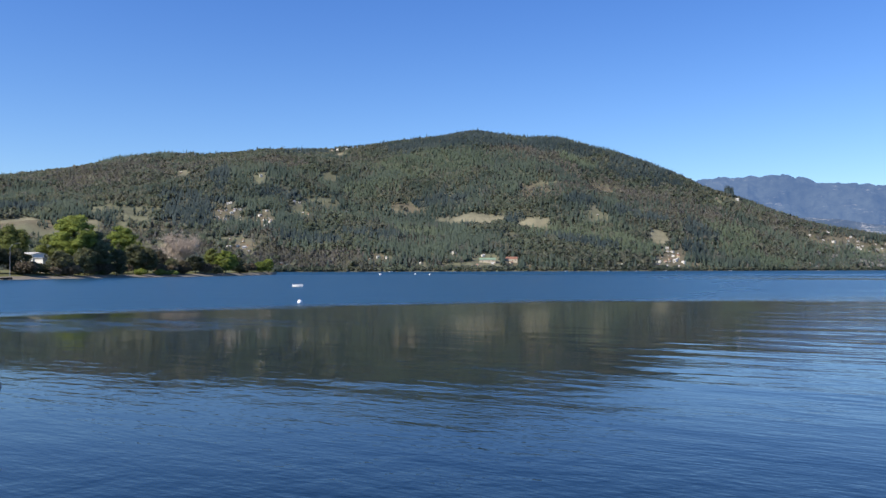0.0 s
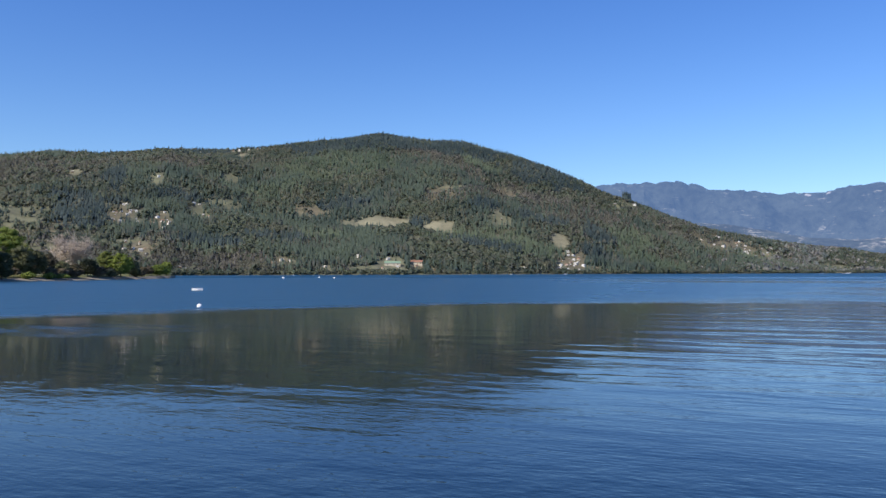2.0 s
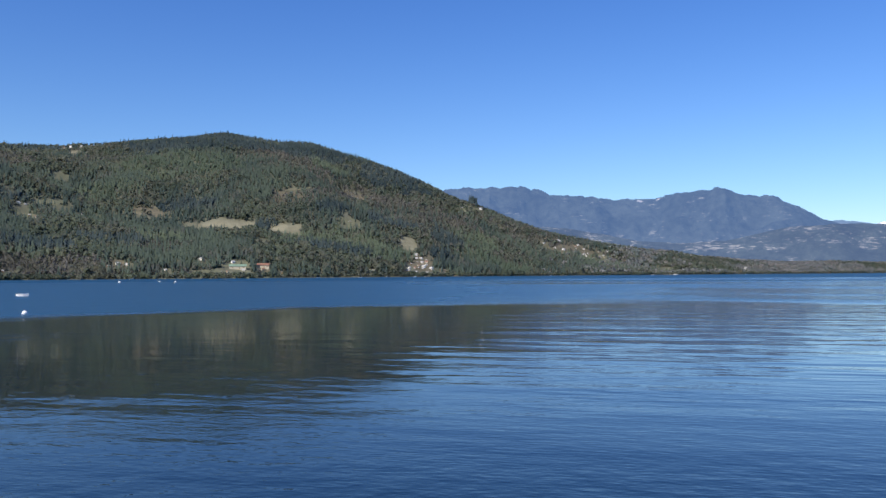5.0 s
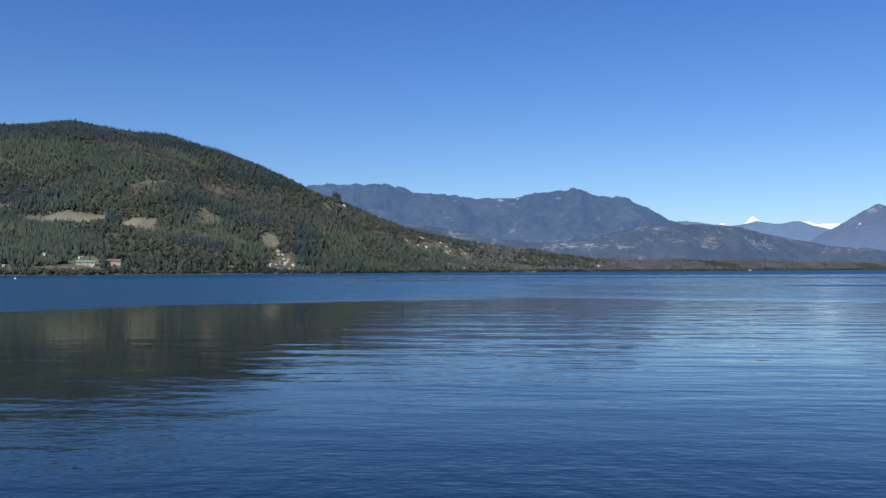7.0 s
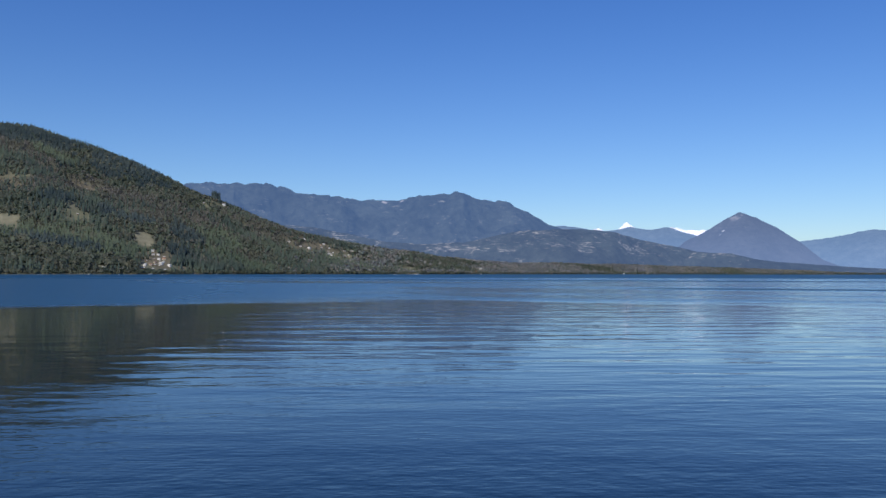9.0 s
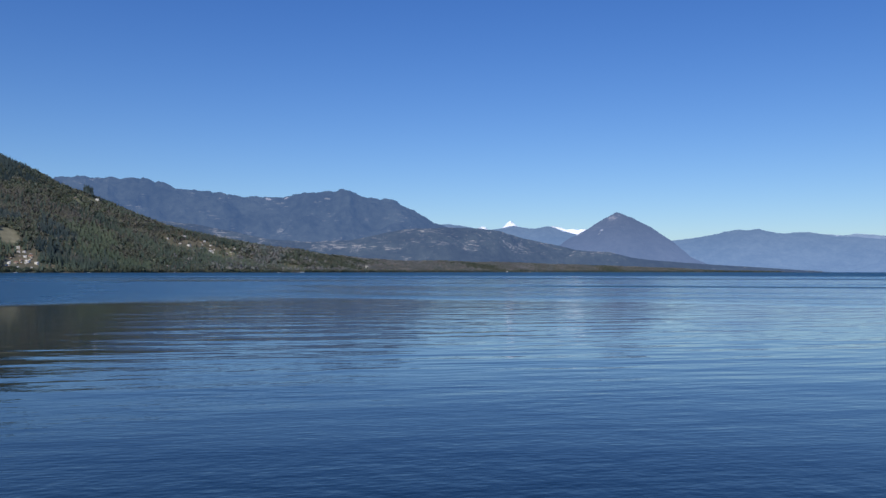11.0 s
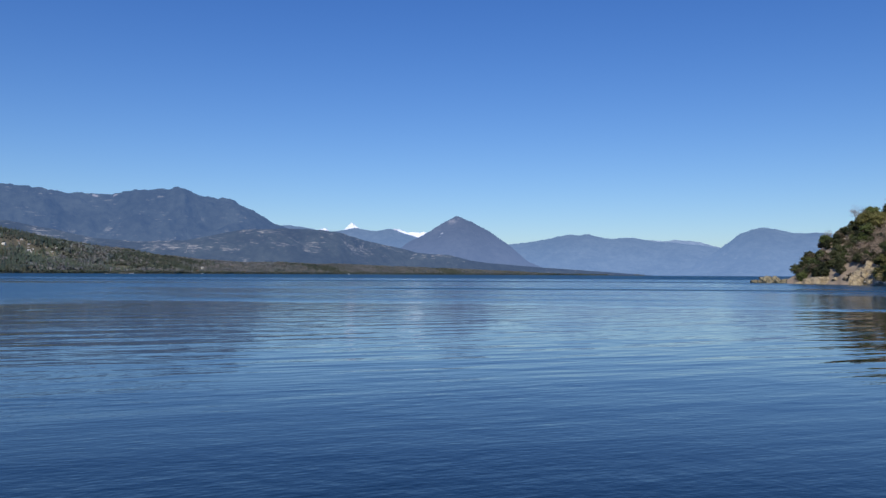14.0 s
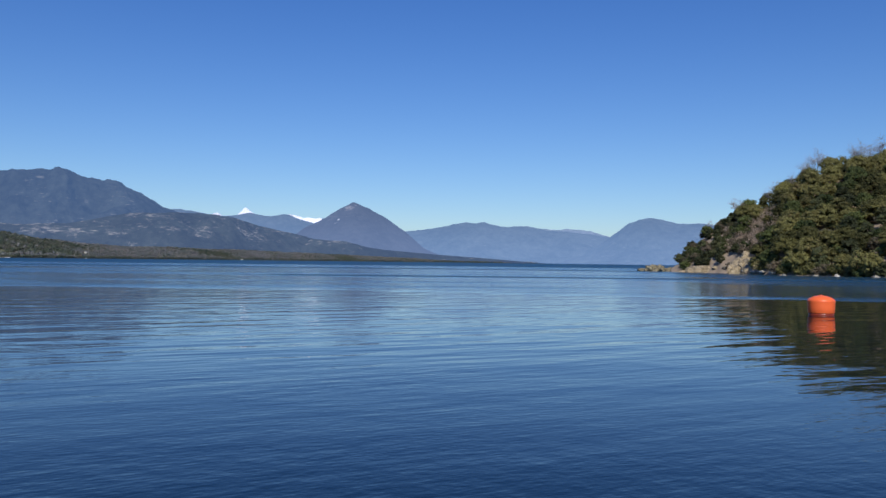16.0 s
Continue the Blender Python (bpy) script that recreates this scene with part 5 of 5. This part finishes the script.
def outcrop(name, wide, deep, high, material, label, seed, flat=0.5):
    """A broken rock face: a steep front in ledges and buttresses, a back that runs into the slope."""
    nx, ny = 72, 30
    u, v = np.meshgrid(np.linspace(-1, 1, nx), np.linspace(0, 1, ny), indexing="ij")
    ends = np.clip(1 - np.abs(u + 0.18 * fbm(v * 3, u * 2, seed, 2)) ** 2.4, 0, 1)
    crag = 0.75 + 0.3 * fbm(u * 1.8 + 4, v * 0.6, seed + 1, 3)
    rise = ease(v / 0.5) * flat + ease((v - 0.2) / 0.8) * (1 - flat)
    z = high * ends * crag * rise
    ledge = high / 7
    step = np.floor(z / ledge) * ledge + ledge * ease((z / ledge - np.floor(z / ledge)) * 1.9 - 0.45)
    z = 0.6 * z + 0.4 * step + 0.13 * high * fbm(u * wide * 0.9, v * deep * 0.9, seed + 2, 3)
    x = u * wide / 2 + 0.35 * fbm(u * wide * 0.5, v * 5, seed + 3, 3)
    y = v * deep - deep / 2 - 0.5 * fbm(u * wide * 0.6, z * 0.8, seed + 4, 4) - 0.16 * deep * np.sin(u * 5 + seed)
    verts = np.stack([x, y, z - 0.5], -1).reshape(-1, 3)
    i = np.arange(nx * ny).reshape(nx, ny)
    faces = np.stack([i[:-1, :-1], i[1:, :-1], i[1:, 1:], i[:-1, 1:]], -1).reshape(-1, 4)
    me = mesh_of(name, verts, faces, material)
    thick = bmesh.new()
    thick.from_mesh(me)
    rim = bmesh.ops.extrude_edge_only(thick, edges=[e for e in thick.edges if e.is_boundary])["geom"]
    for p in rim:
        if isinstance(p, bmesh.types.BMVert):
            p.co.z -= 2.0
    thick.to_mesh(me)
    thick.free()
    return tagged(new(name, me), label, "rock", "shore rocks")


# bearing, metres from the water's edge, width, depth, height
for k, (b, inland, wide, deep, high, steep, label) in enumerate([
        (80.0, 3.0, 10.5, 6.5, 4.0, 0.55, "tan weathered rock outcrop at the foot of the headland"), (80.15, 7.0, 6.0, 5.5, 4.6, 0.5, "tan broken rock face above the outcrop"),
        (77.7, 1.4, 14.0, 4.2, 1.2, 0.6, "low tan rock ledge along the water"), (76.2, 1.8, 8.0, 4.0, 1.4, 0.55, "low tan rock ledge along the water"),
        (80.9, 14.0, 4.0, 4.0, 2.6, 0.5, "tan broken rock in the gully")]):
    edge = float(np.interp(b, HEAD[:, 0], HEAD[:, 1])) + inland
    stand_at(outcrop("rock", wide, deep, high, ROCK, label, 7 + 5 * k, steep), b, edge, head_height, -b, 1.0, 0.5)
# bearing, metres from the water's edge, half sizes
for k, (b, inland, sx, sy, sz) in enumerate([(78.6, 0.4, 1.6, 1.2, 0.8), (79.3, 0.2, 1.4, 1.1, 0.7), (80.6, 2.0, 1.8, 1.4, 1.1), (78.0, 0.6, 1.5, 1.1, 0.6), (76.9, 0.3, 1.7, 1.0, 0.5), (80.2, 10.5, 1.5, 1.3, 1.2)]):
    edge = float(np.interp(b, HEAD[:, 0], HEAD[:, 1])) + inland
    stand_at(boulder("rock", (sx, sy, sz), ROCK, "tan weathered rock at the foot of the headland", k + 2), b, edge, head_height, 90 - b, 1.0, 0.2)
for k, (b, inland, sx, sy, sz) in enumerate([(79.7, -0.4, 4.2, 1.2, 0.45), (80.4, -0.6, 4.4, 1.2, 0.5), (80.9, -0.8, 3.6, 1.2, 0.6), (81.5, -1.2, 2.4, 1.1, 0.6), (85.2, -1.2, 1.1, 0.9, 1.3), (86.6, -1.2, 1.5, 0.9, 0.8), (82.1, -1.2, 1.2, 0.8, 0.5),
                                             (87.4, -1.0, 1.0, 0.8, 0.6), (84.0, -1.0, 0.9, 0.7, 0.5)]):
    deep = float(np.interp(b, HEAD[:, 0], HEAD[:, 1])) + inland
    stand_at(boulder("rock", (sx, sy, sz), ROCK_WHITE, "bleached pale rock at the water's edge", k + 31), b, deep, head_height, 90 - b, 1.0, 0.1)
for k, (b, d, sx, sy, sz) in enumerate([(73.35, 286, 2.6, 2.2, 1.2), (73.9, 284, 3.2, 2.6, 2.2), (74.5, 285, 3.4, 2.6, 2.1), (75.1, 287, 2.6, 2.0, 1.4), (75.5, 286, 1.8, 1.4, 0.8), (74.2, 283, 2.4, 1.6, 1.2), (73.6, 283.5, 1.8, 1.2, 0.9), (74.8, 283.6, 1.8, 1.3, 0.8)]):
    stand_at(boulder("rock", (sx, sy, sz), ROCK_ISLET, "low rocky islet off the headland", k + 51, 40), b, d, lambda a, q: q * 0 + 0.1, 90 - b)


# ---- houses across the lake ----
rng = np.random.default_rng(44)

def house(wide, deep, high, wall_mat, roof_mat, label, flat=False):
    thing = tagged(new("house"), label, "house", "houses across the lake")
    part("wall", box(bmesh.new(), (wide, deep, high + 3), (0, 0, high / 2 - 1.5)), wall_mat, thing)
    bm = bmesh.new()
    eave, rise, thick = 0.5, (0.5 if flat else deep * 0.33), 0.18
    for sign in (-1, 1):
        rows = [(sign * (deep / 2 + eave), high - 0.12), (0, high + rise), (0, high + rise + thick), (sign * (deep / 2 + eave), high - 0.12 + thick)]
        ends = [[bm.verts.new((sx * (wide / 2 + eave), yy, zz)) for yy, zz in rows] for sx in (-1, 1)]
        for k in range(4):
            bm.faces.new((ends[0][k], ends[0][(k + 1) % 4], ends[1][(k + 1) % 4], ends[1][k]))
        bm.faces.new(ends[0][::-1])
        bm.faces.new(ends[1])
    bmesh.ops.recalc_face_normals(bm, faces=bm.faces[:])
    part("roof", bm, roof_mat, thing)
    for sx in (-1, 1):
        bm = bmesh.new()
        for off in (0.02, 0.14):
            bm.faces.new([bm.verts.new((sx * (wide / 2 - off), yy, zz)) for yy, zz in ((-deep / 2, high - 0.05), (deep / 2, high - 0.05), (0, high + rise))])
        ends = bm.verts[:]
        for k in range(3):
            bm.faces.new((ends[k], ends[(k + 1) % 3], ends[3 + (k + 1) % 3], ends[3 + k]))
        bmesh.ops.recalc_face_normals(bm, faces=bm.faces[:])
        part("gable", bm, wall_mat, thing)
    part("door", box(bmesh.new(), (1.0, 0.12, 2.05), (0.1 * wide, -deep / 2 - 0.03, 1.05)), TIMBER, thing)
    for k in (-0.3, 0.34):
        window = part("window", box(bmesh.new(), (1.5, 0.1, 1.3), (k * wide, -deep / 2 - 0.03, 1.7)), TIMBER, thing)
        part("pane", box(bmesh.new(), (1.2, 0.06, 1.0), (k * wide, -deep / 2 - 0.07, 1.7)), DARK_PANE, window)
    return thing


HOUSES = [house(9, 7, 3.2, PLASTER_WHITE, TIN_GREY, "white house with a grey zinc roof among trees"),
          house(8, 6, 3.0, PLASTER_CREAM, TIN_RED, "cream house with a rusty red roof among trees"),
          house(10, 6.5, 4.6, PLASTER_WHITE, TIN_GREY, "tall white house with a grey roof on the slope"),
          house(7, 6, 2.8, TIMBER, TIN_GREY, "brown timber cabin with a zinc roof on the slope")]
LONG_GREEN = house(24, 9, 3.4, PLASTER_CREAM, TIN_GREEN, "long building with a green roof near the shore")
LONG_RED = house(18, 9, 3.6, PLASTER_CREAM, TIN_RED, "long building with a red roof near the shore")
used = 0
for rows in (UPPER_VILLAGE, RIDGE_HAMLET, SHORE_VILLAGE, BAY_VILLAGE, EAST_VILLAGE, CABINS):
    for b, d in rows:
        k = int(rng.choice(4, p=[0.42, 0.2, 0.2, 0.18]))
        size = float(rng.uniform(0.42, 0.7)) * (0.75 if rows is CABINS else 1.0)
        turn = float(-b + rng.uniform(-50, 50))
        if used < 4:
            stand_at(HOUSES[used], b, d, hill_height, turn, size)
        else:
            put_copy(HOUSES[k], b, d, hill_height, turn, (size, size))
        used += 1
stand_at(LONG_GREEN, 3.05, 1262, hill_height, -3)
stand_at(LONG_RED, 4.7, 1292, hill_height, -8)


# ---- on the spit ----
villa = tagged(house(4.8, 4.6, 5.6, PLASTER_WHITE, TIN_GREY, "white flat-roofed house behind dark trees", True), "", "", "houses on the spit")
part("wing", box(bmesh.new(), (4.0, 4.0, 5.9), (3.9, 0.2, 1.4), 0.05), PLASTER_WHITE, villa)
part("wing_roof", box(bmesh.new(), (4.5, 4.6, 0.22), (4.0, 0.2, 4.47), 0.03), TIN_GREY, villa)
stand_at(villa, -26.2, 283, spit_height, -18)


def street_lamp():
    lamp = tagged(new("street_lamp"), "grey steel street lamp with a curved arm", "street lamp")
    verts, faces = [], []
    tube(verts, faces, (0, 0, -0.4), (0, 0, 8.6), 0.11, 0.07, 8)
    mast = new("pole", mesh_of("pole", verts, faces, STEEL))
    mast.parent = lamp
    verts, faces = [], []
    tube(verts, faces, (0, 0, 8.5), (0.7, 0, 9.5), 0.06, 0.05, 6)
    tube(verts, faces, (0.7, 0, 9.5), (1.9, 0, 9.8), 0.05, 0.04, 6)
    arm = new("arm", mesh_of("arm", verts, faces, STEEL))
    arm.parent = lamp
    part("head", box(bmesh.new(), (0.75, 0.28, 0.16), (2.15, 0, 9.83), 0.04), STEEL, lamp)
    return lamp


stand_at(street_lamp(), -27.4, 251, spit_height, 27, 0.9)


def boat(long, material, label, category="boat", high=0.10):
    """An open boat: a lofted hull with a thwart and a gunwale."""
    thing = tagged(new("boat"), label, category)
    bm = bmesh.new()
    rows = []
    for k in range(9):
        t = k / 8
        half = long * 0.19 * math.sin(math.pi * min(1, 0.12 + t * 0.62)) ** 0.7 * (1 - 0.98 * max(0.0, (t - 0.55) / 0.45) ** 2)
        top = long * (high + 0.05 * t * t)
        xk = (t - 0.5) * long
        rows.append([bm.verts.new((xk, s * half * w, zz)) for s, w, zz in ((-1, 1, top), (-1, 0.8, 0.02), (1, 0.8, 0.02), (1, 1, top))])
    for a, b in zip(rows, rows[1:]):
        for k in range(3):
            bm.faces.new((a[k], a[k + 1], b[k + 1], b[k]))
    bm.faces.new(rows[0][::-1])
    bmesh.ops.recalc_face_normals(bm, faces=bm.faces[:])
    bmesh.ops.solidify(bm, geom=bm.faces[:], thickness=long * 0.015)
    bmesh.ops.recalc_face_normals(bm, faces=bm.faces[:])
    part("hull", bm, material, thing)
    part("transom_board", box(bmesh.new(), (long * 0.02, long * 0.2, long * 0.05), (-0.49 * long, 0, long * high), long * 0.004), material, thing)
    for k in (-0.18, 0.12):
        part("thwart", box(bmesh.new(), (long * 0.06, long * 0.33, long * 0.02), (k * long, 0, long * 0.085), long * 0.004), TIMBER, thing)
    return thing


WATERLINE = lambda a, q: q * 0 - 0.03
stand_at(boat(4.2, TARRED, "dark wooden rowing boat drawn up on the beach"), -27.75, 239, spit_height, 15)

# ---- floating things ----
dinghy = boat(1.55, PAINT_WHITE, "small white dinghy moored in the bay", "boat", 0.19)
stand_at(dinghy, -9.85, 119, lambda a, q: q * 0, -14)


def ball_buoy(rad, label):
    thing = tagged(new("buoy"), label, "buoy", "white buoys")
    prof = [(0.05 * rad, -0.62 * rad)] + [(rad * math.cos(a), rad * (0.3 + math.sin(a))) for a in np.linspace(-1.1, 1.45, 14)]
    part("float", lathe(bmesh.new(), prof, 20), PAINT_WHITE, thing)
    part("eye", lathe(bmesh.new(), [(0.16 * rad, 1.25 * rad), (0.16 * rad, 1.42 * rad), (0.05 * rad, 1.46 * rad)], 10), STEEL, thing)
    return thing


white = ball_buoy(0.19, "round white mooring buoy floating on the lake")
stand_at(white, -9.72, 60.3, WATERLINE)
for b, d, s in ((-4.3, 395, 3.0), (-1.9, 430, 2.4), (-0.9, 395, 2.4)):
    put_copy(white, b, d, WATERLINE, 0.0, (s, s))

big = tagged(new("buoy"), "large orange plastic barrel buoy floating upright", "buoy")
part("float", lathe(bmesh.new(), [(0.655, 0.10), (0.675, 0.13), (0.69, 0.40), (0.70, 0.60), (0.705, 0.68), (0.69, 0.735), (0.645, 0.78), (0.52, 0.855), (0.34, 0.92), (0.16, 0.955), (0.04, 0.962)], 48), PAINT_ORANGE, big)
part("keel", lathe(bmesh.new(), [(0.45, -0.35), (0.58, -0.2), (0.65, -0.02), (0.65, 0.105)], 48), BAND_DARK, big, "dark lower band")
part("seam", lathe(bmesh.new(), [(0.702, 0.655), (0.712, 0.665), (0.712, 0.685), (0.70, 0.695)], 48), PAINT_ORANGE, big)
part("lug", lathe(bmesh.new(), [(0.05, 0.95), (0.05, 0.985), (0.03, 0.995)], 16), PAINT_ORANGE, big)
stand_at(big, 84.3, 43.4, lambda a, q: q * 0)
big.scale = (0.87, 0.87, 0.97)


def mooring_post(tall):
    post = tagged(new("mooring_post"), "dark tarred mooring post standing in the water", "post", "mooring posts")
    part("pile", lathe(bmesh.new(), [(0.13, -1.2), (0.12, tall - 0.05), (0.10, tall)], 12), TARRED, post)
    part("band", lathe(bmesh.new(), [(0.135, tall - 0.22), (0.14, tall - 0.20), (0.14, tall - 0.12), (0.13, tall - 0.10)], 12), STEEL, post)
    return post


stand_at(mooring_post(0.13), -28.2, 18.8, lambda a, q: q * 0)
stand_at(mooring_post(0.12), -28.5, 11.0, lambda a, q: q * 0)


# ---- the landing stage across the lake ----
def jetty(long):
    stage = tagged(new("jetty"), "pale wooden landing stage on the far shore", "jetty")
    part("deck", box(bmesh.new(), (long, 3.0, 0.3), (0, 0, 1.0), 0.03), PLASTER_CREAM, stage)
    for k in range(8):
        for s in (-1.2, 1.2):
            part("post", box(bmesh.new(), (0.3, 0.3, 2.4), ((k / 7 - 0.5) * (long - 1), s, 0.0)), TIMBER, stage)
    return stage


stand_at(jetty(30), 31.9, 1772, lambda a, q: q * 0, -30)
motor_boat = tagged(stand_at(boat(9.0, PAINT_WHITE, "white motor boat beside the far landing stage"), 32.4, 1765, lambda a, q: q * 0 - 0.1, -35), "", "", "far moored boats")
# boats drawn up along the far shore: bearing, heading, size
for b, turn, size in ((8.4, 20, 0.6), (11.2, -30, 0.55), (13.0, 60, 0.6), (14.9, 10, 0.7), (15.6, 75, 0.55), (19.0, -15, 0.55), (0.8, 35, 0.5), (-3.6, 5, 0.6), (24.2, 40, 0.6), (30.9, -20, 0.7), (36.8, 15, 0.8)):
    edge = float(hill_rows(np.array([b]))[0][0] + 14 * fbm(np.array([b * 0.6]), np.array([3.0]), 5, 3)[0]) - 13.0
    put_copy(motor_boat, b, edge, lambda a, q: q * 0 - 0.1, turn, (size, size))
